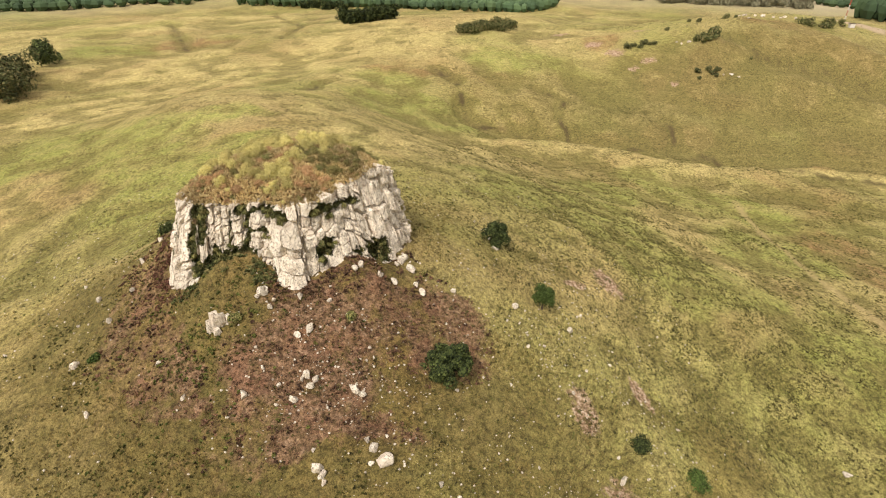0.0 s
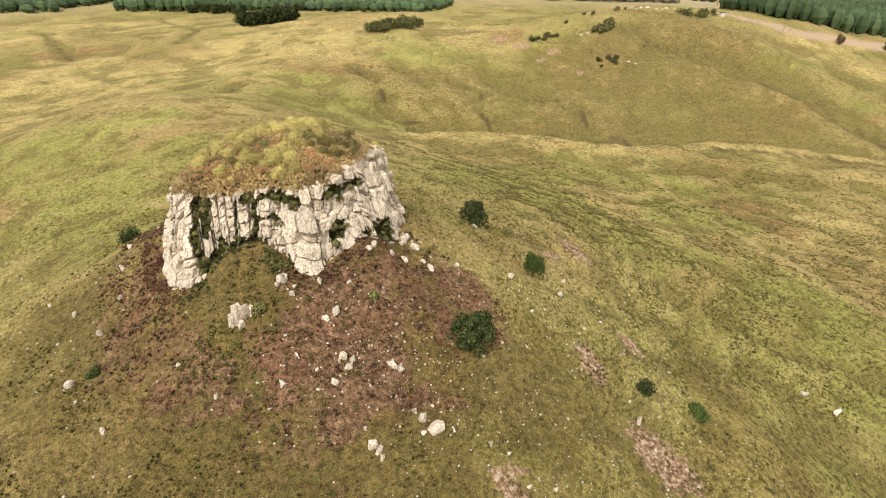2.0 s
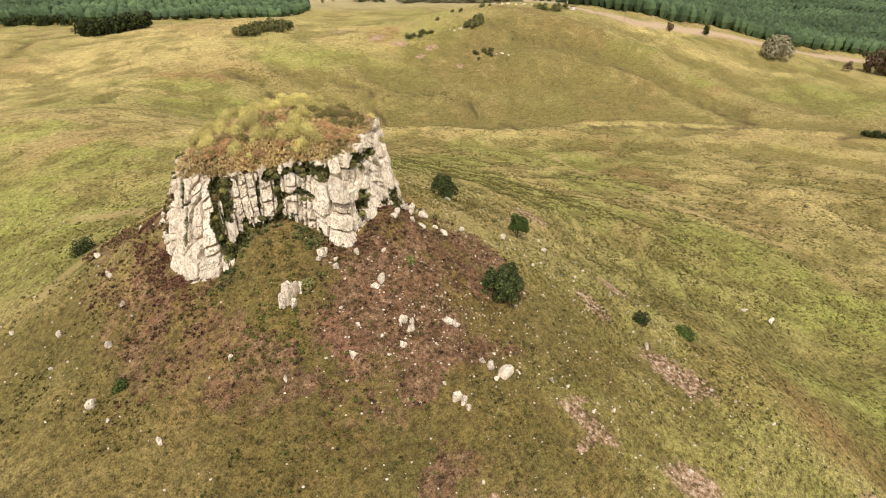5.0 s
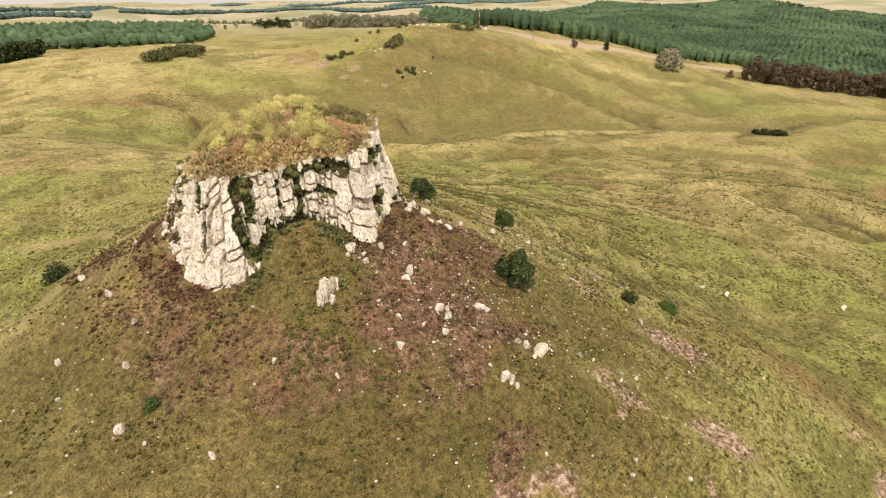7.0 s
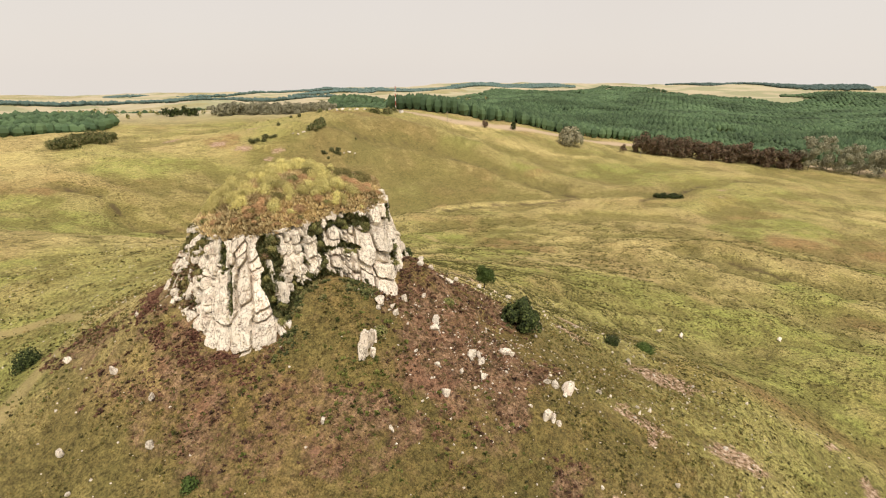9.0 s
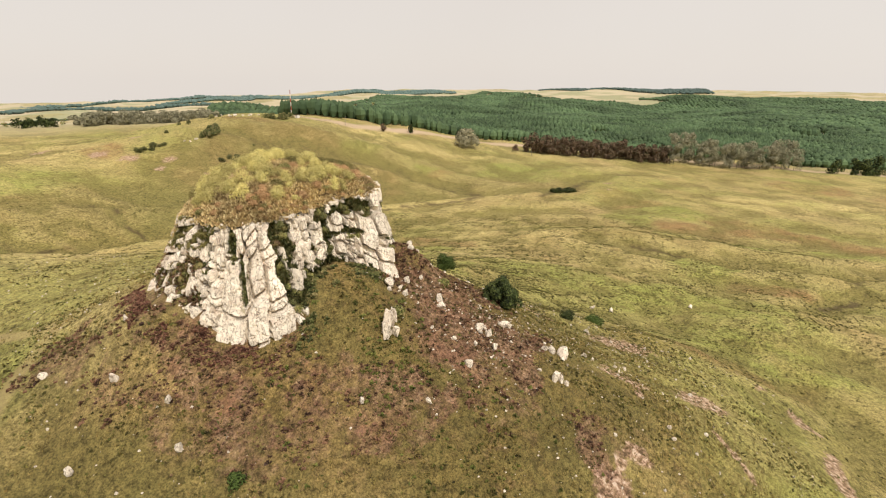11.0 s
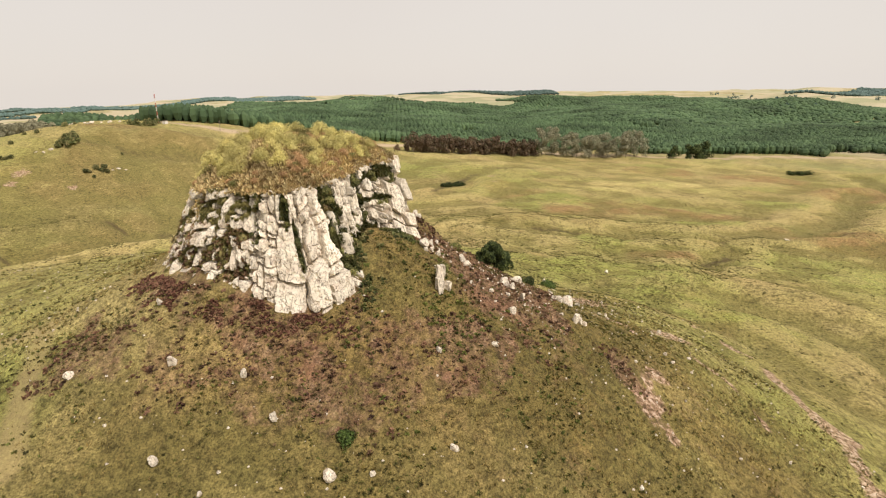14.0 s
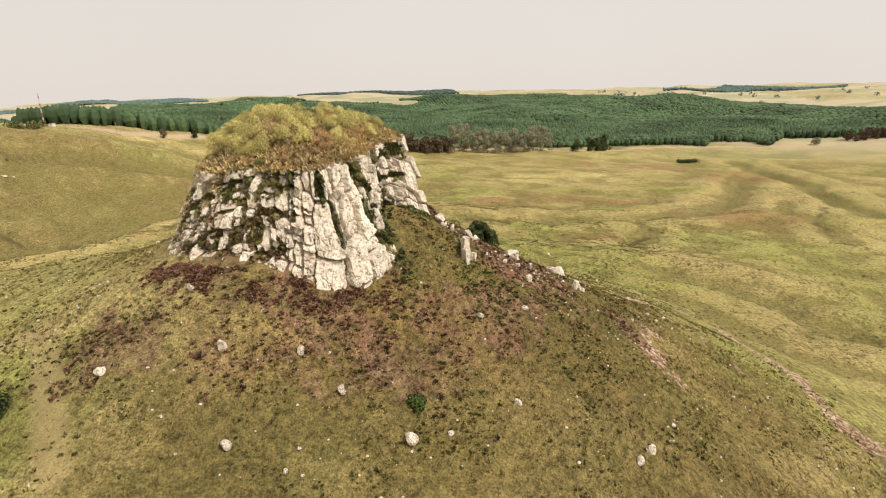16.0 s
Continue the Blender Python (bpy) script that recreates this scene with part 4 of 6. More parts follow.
def make_tree(name, seed, material, height, trunk, crown_at, crown, count, size, label, bark=None, category="tree", group="", masses=16):
    """A tapered trunk with limbs and a crown of leaf clumps; crown: spread, lump radius, crown height."""
    rng = np.random.default_rng(seed)
    top = tagged(new(name), label, category, group)
    bm = bmesh.new()
    spread, radius, deep = crown
    balls = [(x, y, crown_at + z, r) for x, y, z, r in lumps(rng, masses, spread, radius, deep)]
    knee = (rng.normal(0, 0.1) * height * 0.2, rng.normal(0, 0.1) * height * 0.2, crown_at * 0.6)
    fork = (knee[0] * 1.4, knee[1] * 1.4, crown_at + deep * 0.25)
    limb(bm, (0, 0, -0.4), knee, trunk, trunk * 0.8, 8)
    limb(bm, knee, fork, trunk * 0.8, trunk * 0.55, 8)
    for x, y, z, r in balls[:7]:
        limb(bm, fork, (x * 0.8, y * 0.8, z), trunk * 0.4, trunk * 0.12, 5)
    part("trunk", bm, bark or BARK, top)
    verts, faces = leaf_cloud(rng, count, size, balls)
    link_mesh("crown", verts, faces, material, top)
    return top


# trees and bushes on the slope
def slope_trees():
    place(make_tree("tree", 11, LEAF_DARK, 5.6, 0.25, 0.1, (3.1, 0.85, 3.9), 9000, 0.16, "dense dark green evergreen tree with a broad low crown", masses=44), 0.6, 63.0).scale = (1.22, 0.95, 1.2)
    place(make_tree("tree", 12, LEAF_GREEN, 4.8, 0.17, 1.7, (1.3, 0.85, 3.3), 3400, 0.14, "small bright green tree with a bare trunk", masses=24), 19.7, 86.5, scale=1.12)
    place(make_tree("tree", 13, LEAF_DARK, 6.2, 0.22, 0.8, (2.3, 1.15, 4.2), 4800, 0.17, "dark green tree with pale stones round its foot"), 12.4, 107.0)
    place(make_shrub("bush", 14, LEAF_DARK, 1.9, 1.9, 1300, 0.15, "dark green bush among scattered stones", "bush"), 33.0, 61.5)
    place(make_shrub("bush", 15, LEAF_GREEN, 2.1, 2.3, 1500, 0.15, "rounded green bush in the pasture", "bush"), 42.0, 57.3)
    place(make_shrub("bush", 16, LEAF_DARK, 2.4, 1.9, 1500, 0.16, "low dark green bush on the grassy spur", "bush"), -60.4, 107.5)
    place(make_shrub("bush", 17, LEAF_GREEN, 1.2, 1.2, 700, 0.12, "small green bush on the brown slope", "bush"), -54.2, 65.9)
    place(make_shrub("bush", 18, LEAF_FERN, 1.3, 1.5, 800, 0.13, "grey-green bush beside an upright boulder", "bush"), -30.0, 63.6)
    place(make_shrub("bush", 19, LEAF_OLIVE, 1.9, 1.6, 900, 0.15, "thin grey-olive bush on the slope", "bush"), 21.5, 108.0)
    place(make_shrub("bush", 20, LEAF_FERN, 1.2, 1.3, 600, 0.13, "dark green bush beside a low scarp", "bush"), -13.5, 66.5)


slope_trees()


# shrubs on the cap
def shrub_cap():
    rng = np.random.default_rng(77)
    yellow, olive, rust = "yellow-green flowering shrub on the outcrop's cap", "olive green shrub on the outcrop's cap", "rust-brown dry bracken on the outcrop's cap"
    kinds = {
        "yellow": [make_shrub("shrub", 21, LEAF_YELLOW, 1.7, 2.3, 1900, 0.075, yellow, group="cap shrubs"), make_shrub("shrub", 22, LEAF_YELLOW, 1.35, 1.9, 1500, 0.075, yellow, group="cap shrubs"),
                   make_shrub("shrub", 25, LEAF_PALE, 1.5, 1.9, 1500, 0.075, "pale grey-green shrub on the outcrop's cap", group="cap shrubs")],
        "olive": [make_shrub("shrub", 23, LEAF_OLIVE, 1.3, 1.1, 1000, 0.075, olive, group="cap shrubs"), make_shrub("shrub", 26, LEAF_FERN, 1.2, 1.2, 1000, 0.075, "dark green shrub on the outcrop's cap", group="cap shrubs")],
        "rust": [make_shrub("shrub", 24, LEAF_RUST, 1.1, 0.7, 800, 0.075, rust, group="cap shrubs")],
    }
    first, made = set(), 0
    clumps = ((-26, 80, 2.6), (-30, 79, 1.8), (-25.5, 76.5, 1.3), (-35, 87, 5.0), (-30, 91, 6.0), (-23, 96, 6.0), (-14, 99, 2.6), (-38, 82, 1.6), (-23, 78, 1.8))
    while made < 320:
        k, f = rng.integers(0, NS), math.sqrt(rng.uniform(0.0, 0.93))
        x = CAP_MIDDLE[0] + (CURVE[k, 0] - CAP_MIDDLE[0]) * f
        y = CAP_MIDDLE[1] + (CURVE[k, 1] - CAP_MIDDLE[1]) * f
        z = float(cap_z(np.array([x]), np.array([y]), f, CURVE[k, 2])[0]) - 0.15
        near = max(1 - math.hypot(x - a, y - b) / r for a, b, r in clumps)
        bracken = max(1 - math.hypot(x + 39.5, y - 80.5) / 5, 1 - math.hypot(x + 31, y - 76) / 6, 1 - math.hypot(x + 21, y - 76) / 5)
        if near > 0.0 and rng.uniform() < 0.85:
            kind = "yellow"
        elif bracken > 0 and rng.uniform() < 0.7:
            kind = "rust"
        elif x > -22.5 and rng.uniform() < 0.8:
            kind = "olive"
        else:
            kind = rng.choice(["yellow", "olive", "rust"], p=[0.2, 0.4, 0.4])
        if kind != "yellow" and rng.uniform() < 0.35:
            continue
        n = int(rng.integers(0, len(kinds[kind])))
        size = rng.uniform(0.45, 1.0) * (0.65 if f > 0.85 else 1.0)
        m = Matrix.LocRotScale((x, y, z), Euler((0, 0, rng.uniform(0, 6.28))), (size,) * 3)
        ob = kinds[kind][n]
        if (kind, n) in first:
            copy_thing(ob, m.normalized()).scale = (size,) * 3
        else:
            first.add((kind, n))
            ob.matrix_basis = m
        made += 1


shrub_cap()


# ---- grass, heath and growth in the rock ----
def tufts(name, xyz, height, spread, blades, material, label, category, seed):
    """Many tufts of spreading blades in one mesh; height and spread: one number a tuft."""
    rng = np.random.default_rng(seed)
    n = len(xyz)
    ang = rng.uniform(0, 6.28, n)[:, None] + np.arange(blades) * 2 * np.pi / blades + rng.normal(0, 0.35, (n, blades))
    tall = height[:, None] * rng.uniform(0.55, 1.2, (n, blades))
    lean = spread[:, None] * rng.uniform(0.5, 1.3, (n, blades))
    tip = np.stack([xyz[:, :1] + np.cos(ang) * lean, xyz[:, 1:2] + np.sin(ang) * lean, xyz[:, 2:] + tall], -1)
    wide = spread[:, None] * 0.6
    foot = np.stack([xyz[:, :1] + np.cos(ang + 0.75) * wide, xyz[:, 1:2] + np.sin(ang + 0.75) * wide, xyz[:, 2:] + tall * 0.12], -1)
    base = xyz[:, None] - np.array([0, 0, 0.08])
    verts = np.concatenate([base, tip, foot], 1)
    per = verts.shape[1]
    k = np.arange(blades)
    faces = np.stack([np.zeros(blades, int), 1 + blades + k, 1 + k], -1)
    faces = (faces[None] + (np.arange(n) * per)[:, None, None]).reshape(-1, 3)
    return tagged(link_mesh(name, verts.reshape(-1, 3), faces, material), label, category, kind="stuff")


def clumps(name, xyz, radius, flat, material, label, category, seed, long=None, leaves=13):
    """Many low ragged bushes in one mesh: a burst of broad leaves each; long: stretch along a level way, x and y one row a clump."""
    rng = np.random.default_rng(seed)
    n = len(xyz)
    ang = rng.uniform(0, 6.28, (n, leaves))
    rise = np.sqrt(rng.uniform(0.0, 1.0, (n, leaves)))
    way = np.stack([np.cos(ang) * np.sqrt(1 - rise ** 2 * 0.9), np.sin(ang) * np.sqrt(1 - rise ** 2 * 0.9), rise * flat], -1)
    side = np.cross(way, rng.normal(size=(n, leaves, 3)))
    side /= np.linalg.norm(side, axis=-1)[..., None] + 1e-6
    r = radius[:, None, None]
    tip = way * r * rng.uniform(0.55, 1.15, (n, leaves, 1))
    a, b = tip + side * r * 0.38, tip - side * r * 0.38
    a[..., 2] -= 0.1 * radius[:, None]
    off = np.concatenate([np.broadcast_to(np.array([0, 0, 0.05]) * r, (n, 1, 3)), a, b], 1)
    if long is not None:
        off[..., :2] += long[:, None, :] * (off[..., :1] * long[:, None, :1] + off[..., 1:2] * long[:, None, 1:]) * 0.5
    verts = xyz[:, None] + off
    k = np.arange(leaves)
    one = np.stack([np.zeros(leaves, int), 1 + k, 1 + leaves + k], -1)
    faces = (one[None] + (np.arange(n) * (2 * leaves + 1))[:, None, None]).reshape(-1, 3)
    return tagged(link_mesh(name, verts.reshape(-1, 3), faces, material), label, category, kind="stuff")


def ring_points(rng, count, near, far):
    r = np.sqrt(rng.uniform(near ** 2, far ** 2, count))
    a = rng.uniform(0, 2 * np.pi, count)
    return HILL[0] + r * np.cos(a), HILL[1] + r * np.sin(a)


def on_slope(x, y):
    """Keeps what lies outside the outcrop's foot."""
    inside_foot = np.zeros(len(x), bool)
    fx, fy = CURVE[::6, 3], CURVE[::6, 4]
    for x0, y0, x1, y1 in zip(fx, fy, np.roll(fx, -1), np.roll(fy, -1)):
        cross = (y0 > y) != (y1 > y)
        inside_foot ^= cross & (x < (x1 - x0) * (y - y0) / (y1 - y0 + 1e-9) + x0)
    return ~inside_foot


def grow_slope():
    rng = np.random.default_rng(301)
    x, y = ring_points(rng, 165000, 11, 84)
    keep = on_slope(x, y)
    x, y = x[keep], y[keep]
    heath = heath_at(x, y) * (0.1 + 1.3 * fbm(x / 2.5, y / 2.5, 55, 4)) > 0.4
    z = ground_z(x, y)
    xyz = np.stack([x, y, z], -1)
    patch = fbm(x / 4, y / 4, 57, 3)
    size = (0.09 + 0.3 * rng.uniform(size=len(x)) ** 2.2) * (0.5 + 1.0 * patch)
    open_side = 1 - 0.75 * np.clip((x + 6) / 14, 0, 1) * np.clip((y - 72) / 10, 0, 1)
    grass = (rng.uniform(size=len(x)) < open_side) & (~heath | (rng.uniform(size=len(x)) < 0.12)) & (rng.uniform(size=len(x)) < (0.2 + 1.1 * patch) * np.clip(np.maximum(1.9 - np.hypot(np.where(x < -24, 1.5, 1.0) * (x + 24), y - 62) / 42, 1.2 - np.hypot(x - 14, y - 50) / 30), 0.2, 1))
    tufts("tussock_grass", xyz[grass], size[grass] * 0.8, size[grass] * 0.85, 4, LEAF_GRASS, "olive and straw grass tussocks on the hillside", "grass", 1)
    low = heath & (rng.uniform(size=len(x)) < 0.5)
    clumps("heath_scrub", xyz[low], 0.08 + 0.24 * rng.uniform(size=low.sum()) ** 2, 0.9, LEAF_HEATH, "low reddish-brown heath scrub below the outcrop", "scrub", 2)
    close = np.clip(2.1 - np.hypot(x + 20, y - 66) / 42, 0.3, 1) * np.clip((fbm(x / 9, y / 9, 67, 3) - 0.42) * 6, 0.08, 1.3)
    dark = (rng.uniform(size=len(x)) < open_side) & (patch > 0.44) & (rng.uniform(size=len(x)) < (0.15 + 0.2 * patches(x, y, GRASSY, 0.4)) * close)
    clumps("dark_tussocks", xyz[dark], 0.09 + 0.26 * rng.uniform(size=dark.sum()) ** 2, 0.8, LEAF_TUSSOCK, "dark olive tussocks dotted over the hillside", "grass", 9)
    clump = (heath_at(x, y) > 0.1) & (fbm(x / 2.2, y / 2.2, 63, 4) > np.where(x < -40, 0.5, 0.53)) & (rng.uniform(size=len(x)) < 0.4)
    clumps("brown_bracken", xyz[clump], 0.13 + 0.36 * rng.uniform(size=clump.sum()) ** 1.5, 0.9, LEAF_BROWN, "dark brown bracken clumps among the heath", "bracken", 11)
    herb = (patch > 0.55) & (rng.uniform(size=len(x)) < 0.05)
    tufts("green_herbs", xyz[herb] + (0, 0, 0.02), size[herb] * 0.9, size[herb], 7, LEAF_HERB, "leafy green herbs among the grass", "herbs", 3)
    n = 620
    bx, by = np.append(rng.normal(-37, 5, n), rng.normal(-31, 8, n // 2)), np.append(rng.normal(62, 6, n), rng.normal(50, 7, n // 2))
    keep = on_slope(bx, by) & (fbm(bx / 5, by / 5, 66, 3) > 0.47)
    bx, by = bx[keep], by[keep]
    clumps("green_brush", np.stack([bx, by, ground_z(bx, by)], -1), 0.12 + 0.36 * rng.uniform(size=len(bx)) ** 2, 0.85, LEAF_HERB, "low green brush on the grassy slope below the rock", "brush", 13)
    # tussocks in rows along the contours of the grazed pasture
    x, y = ring_points(rng, 150000, 45, 290)
    x, y = np.append(x, rng.normal(48, 36, 110000)), np.append(y, rng.normal(112, 46, 110000))
    r, a = np.sqrt(rng.uniform(150 ** 2, 480 ** 2, 150000)), np.radians(rng.uniform(-35, 100, 150000))
    x, y = np.append(x, HILL[0] + r * np.cos(a)), np.append(y, HILL[1] + r * np.sin(a))
    r, a = np.sqrt(rng.uniform(80 ** 2, 300 ** 2, 110000)), np.radians(rng.uniform(-30, 85, 110000))
    x, y = np.append(x, HILL[0] + r * np.cos(a)), np.append(y, HILL[1] + r * np.sin(a))
    z = ground_z(x, y)
    row = vnoise((y - 0.3 * x) / 3.2 + 2 * fbm(x / 6, y / 6, 65, 2), z * 2.2, 59) * 0.6 + fbm(x / 12, y / 12, 60, 3) * 0.52
    row = row * 0.56 + rng.uniform(size=len(x)) * 0.44
    keep = (row > 0.66) & (y > -220) & (np.hypot(x + 28, y - 80) > 38) & (x > -70) & ((x > 0) | (rng.uniform(size=len(x)) < 0.45))
    x, y, z = x[keep], y[keep], z[keep]
    gx, gy = ground_z(x + 1, y) - z, ground_z(x, y + 1) - z
    level = np.stack([-gy, gx], -1) / (np.hypot(gx, gy)[:, None] + 0.02)
    clumps("pasture_tussocks", np.stack([x, y, z], -1), (0.1 + 0.3 * rng.uniform(size=len(x)) ** 1.6) * (1 + 0.4 * np.clip((np.hypot(x + 28, y - 84) - 70) / 110, 0, 1)), 0.55, LEAF_TUSSOCK, "rows of dark tussocks in the grazed pasture", "grass", 4, level, 6)
    # the cap
    k, f = rng.integers(0, NS, 13000), np.sqrt(rng.uniform(0, 1.0, 13000))
    x = CAP_MIDDLE[0] + (CURVE[k, 0] - CAP_MIDDLE[0]) * f
    y = CAP_MIDDLE[1] + (CURVE[k, 1] - CAP_MIDDLE[1]) * f
    z = cap_z(x, y, f, CURVE[k, 2])
    size = rng.uniform(0.12, 0.42, len(x))
    tufts("cap_grass", np.stack([x, y, z], -1), size, size * 0.9, 6, LEAF_STRAW, "dry rust and straw grass on the outcrop's cap", "grass", 5)


def foot_bracken():
    rng = np.random.default_rng(403)
    k = (rng.uniform(43.0, 63.0, 3200) / S_LEN * NS).astype(int)
    out = -0.4 + 3.6 * rng.uniform(size=len(k)) ** 1.7
    x, y = CURVE[k, 3] + RIM_NX[k] * out + rng.normal(0, 0.2, len(k)), CURVE[k, 4] + RIM_NY[k] * out + rng.normal(0, 0.2, len(k))
    keep = fbm(x / 2.5, y / 2.5, 62, 3) > 0.5
    x, y = x[keep], y[keep]
    size = 0.12 + 0.28 * rng.uniform(size=len(x)) ** 1.5
    clumps("red_bracken", np.stack([x, y, ground_z(x, y)], -1), size, 0.9, LEAF_RED, "dark red bracken along the foot of the outcrop", "bracken", 8)


def foot_brush():
    """Brush along the foot of the face, where the slope meets the rock."""
    rng = np.random.default_rng(404)
    for name, s0, s1, count, material, words in (("foot_brush", 26.5, 42.5, 900, LEAF_BRUSH, "dark green brush along the foot of the rock face"), ("foot_litter", 4.0, 27.0, 900, LEAF_BROWN, "dark brown scrub and litter below the rock wall")):
        k = (rng.uniform(s0, s1, count) / S_LEN * NS).astype(int)
        out = -0.6 + 3.0 * rng.uniform(size=count) ** 1.8
        x, y = CURVE[k, 3] + RIM_NX[k] * out + rng.normal(0, 0.2, count), CURVE[k, 4] + RIM_NY[k] * out + rng.normal(0, 0.2, count)
        keep = fbm(x / 2.0, y / 2.0, 64, 3) > 0.44
        x, y = x[keep], y[keep]
        clumps(name, np.stack([x, y, ground_z(x, y)], -1), 0.12 + 0.4 * rng.uniform(size=len(x)) ** 2, 0.95, material, words, "brush", int(s0))


def grow_cliff():
    rng = np.random.default_rng(401)
    spots = np.array(GREEN_SPOTS)
    spots = spots[rng.permutation(len(spots))[:15000]]
    west = (s_gap(spots[:, 6], S_WEST) > -1) & (s_gap(spots[:, 6], 60.0) < 3)
    brown = west & (spots[:, 7] < 0.7) & (rng.uniform(size=len(spots)) < 0.65)
    size = (0.12 + 0.45 * rng.uniform(size=len(spots)) ** 1.5) * np.where(spots[:, 6] > BANK_FROM, 0.65, 1.0)
    at = spots[:, :3] + spots[:, 3:6] * 0.15
    north = ~brown & (spots[:, 6] > 57) & (rng.uniform(size=len(spots)) < 0.8)
    tufts("bank_grass", at[north], size[north] * 0.7, size[north] * 0.9, 6, LEAF_STRAW, "straw and olive grass on the outcrop's broken western bank", "grass", 10)
    brown, green = brown & ~north, ~brown & ~north
    olive = green & west & (rng.uniform(size=len(spots)) < 0.7)
    green = green & ~olive
    tufts("bank_growth", at[olive], size[olive] * 0.8, size[olive] * 0.9, 7, LEAF_OLIVE, "olive brush between the rocks of the western bank", "brush", 12)
    tufts("cliff_growth", at[green], size[green], size[green] * 0.9, 7, LEAF_BRUSH, "dark green ferns and brush in the clefts of the rock", "brush", 6)
    tufts("cliff_scrub", at[brown], size[brown], size[brown], 7, LEAF_HEATH, "reddish-brown scrub between the broken rocks", "scrub", 7)


def ledge_bushes():
    """Small bushes that grow in the clefts and on the ledges of the face."""
    rng = np.random.default_rng(402)
    kinds = [make_shrub("bush", 31, LEAF_BRUSH, 0.9, 1.1, 800, 0.08, "dark green bush rooted in a cleft of the rock face", "bush", "bushes in the rock"), make_shrub("bush", 32, LEAF_FERN, 0.9, 1.0, 700, 0.09, "olive bush rooted in a cleft of the rock face", "bush", "bushes in the rock"), make_shrub("bush", 33, LEAF_BROWN, 0.9, 0.8, 600, 0.09, "dark brown dry bush on the broken rock face", "bush", "bushes in the rock"), make_shrub("bush", 34, LEAF_OLIVE, 0.9, 0.9, 650, 0.09, "pale olive bush between the rocks of the bank", "bush", "bushes in the rock")]
    rows = []
    for at, high, wide, tall in OVERGROWN:
        for _ in range(max(2, int(wide * tall * 26))):
            rows.append((at + wide * rng.uniform(-0.8, 0.8), min(0.97, max(0.03, high + tall * rng.uniform(-0.8, 0.8)))))
    while len(rows) < 270:
        s, v = rng.uniform(BANK_FROM, 64), rng.uniform(0.06, 0.96)
        if float(growth_at(np.array([s]), np.array([v]))[0]) > 0.05 and rng.uniform() < (1.0 if s < 57 else 0.55):
            rows.append((s, v))
    for n, (s, v) in enumerate(rows):
        k = int(s / S_LEN * NS) % NS
        lean = v ** 0.85
        x = CURVE[k, 3] + (CURVE[k, 0] - CURVE[k, 3]) * lean - RIM_NX[k] * 0.35
        y = CURVE[k, 4] + (CURVE[k, 1] - CURVE[k, 4]) * lean - RIM_NY[k] * 0.35
        z = FOOT_Z[k] + (CURVE[k, 2] - FOOT_Z[k]) * v - 0.3
        size = rng.uniform(0.4, 0.85) * (0.62 if s > BANK_FROM else 1.0)
        m = Matrix.LocRotScale((x, y, z), Euler((0, 0, rng.uniform(0, 6.28))), (size,) * 3)
        dry = s > BANK_FROM and rng.uniform() < (0.5 if v < 0.4 else 0.12)
        kind = 2 if dry else rng.choice([0, 1, 3], p=[0.1, 0.25, 0.65] if s > BANK_FROM else [0.55, 0.4, 0.05])
        if n < 4:
            kinds[n].matrix_basis = m
        else:
            copy_thing(kinds[kind], m.normalized()).scale = (size,) * 3


grow_slope()
grow_cliff()
foot_bracken()
foot_brush()
ledge_bushes()


# ---- stones ----
def boulder_mesh(seed, cuts=9, rough=0.08):
    rng = np.random.default_rng(seed)
    bm = bmesh.new()
    bmesh.ops.create_icosphere(bm, subdivisions=2, radius=1.0)
    p = np.array([v.co[:] for v in bm.verts])
    for _ in range(cuts):
        w = rng.normal(size=3)
        w /= np.linalg.norm(w)
        over = np.clip(p @ w - rng.uniform(0.3, 0.72), 0, None)
        p = p - over[:, None] * w
    p += rng.normal(0, rough * 0.35, p.shape)
    p[:, 2] = np.maximum(p[:, 2], -0.45)
    for v, q in zip(bm.verts, p):
        v.co = q
    me = bpy.data.meshes.new("boulder")
    bm.to_mesh(me)
    bm.free()
    me.materials.append(STONE)
    return me


BOULDERS = [boulder_mesh(500 + k) for k in range(9)]


def boulder(x, y, wide, tall=None, turn=None, tip=0.0, sink=0.12, label="pale weathered boulder half sunk in the grass"):
    k = int(abs(x * 7.3 + y * 3.1)) % len(BOULDERS)
    ob = new("boulder", BOULDERS[k])
    tall = wide * 0.75 if tall is None else tall
    turn = (x * 12.9 + y * 4.7) % 6.28 if turn is None else turn
    ob.matrix_basis = Matrix.LocRotScale((x, y, float(ground_z(x, y)) + tall * (0.36 - sink)), Euler((tip, tip * 0.4, turn)), (wide * 0.55, wide * 0.42, tall * 0.72))
    return tagged(ob, label, "boulder", "boulders on the hill")


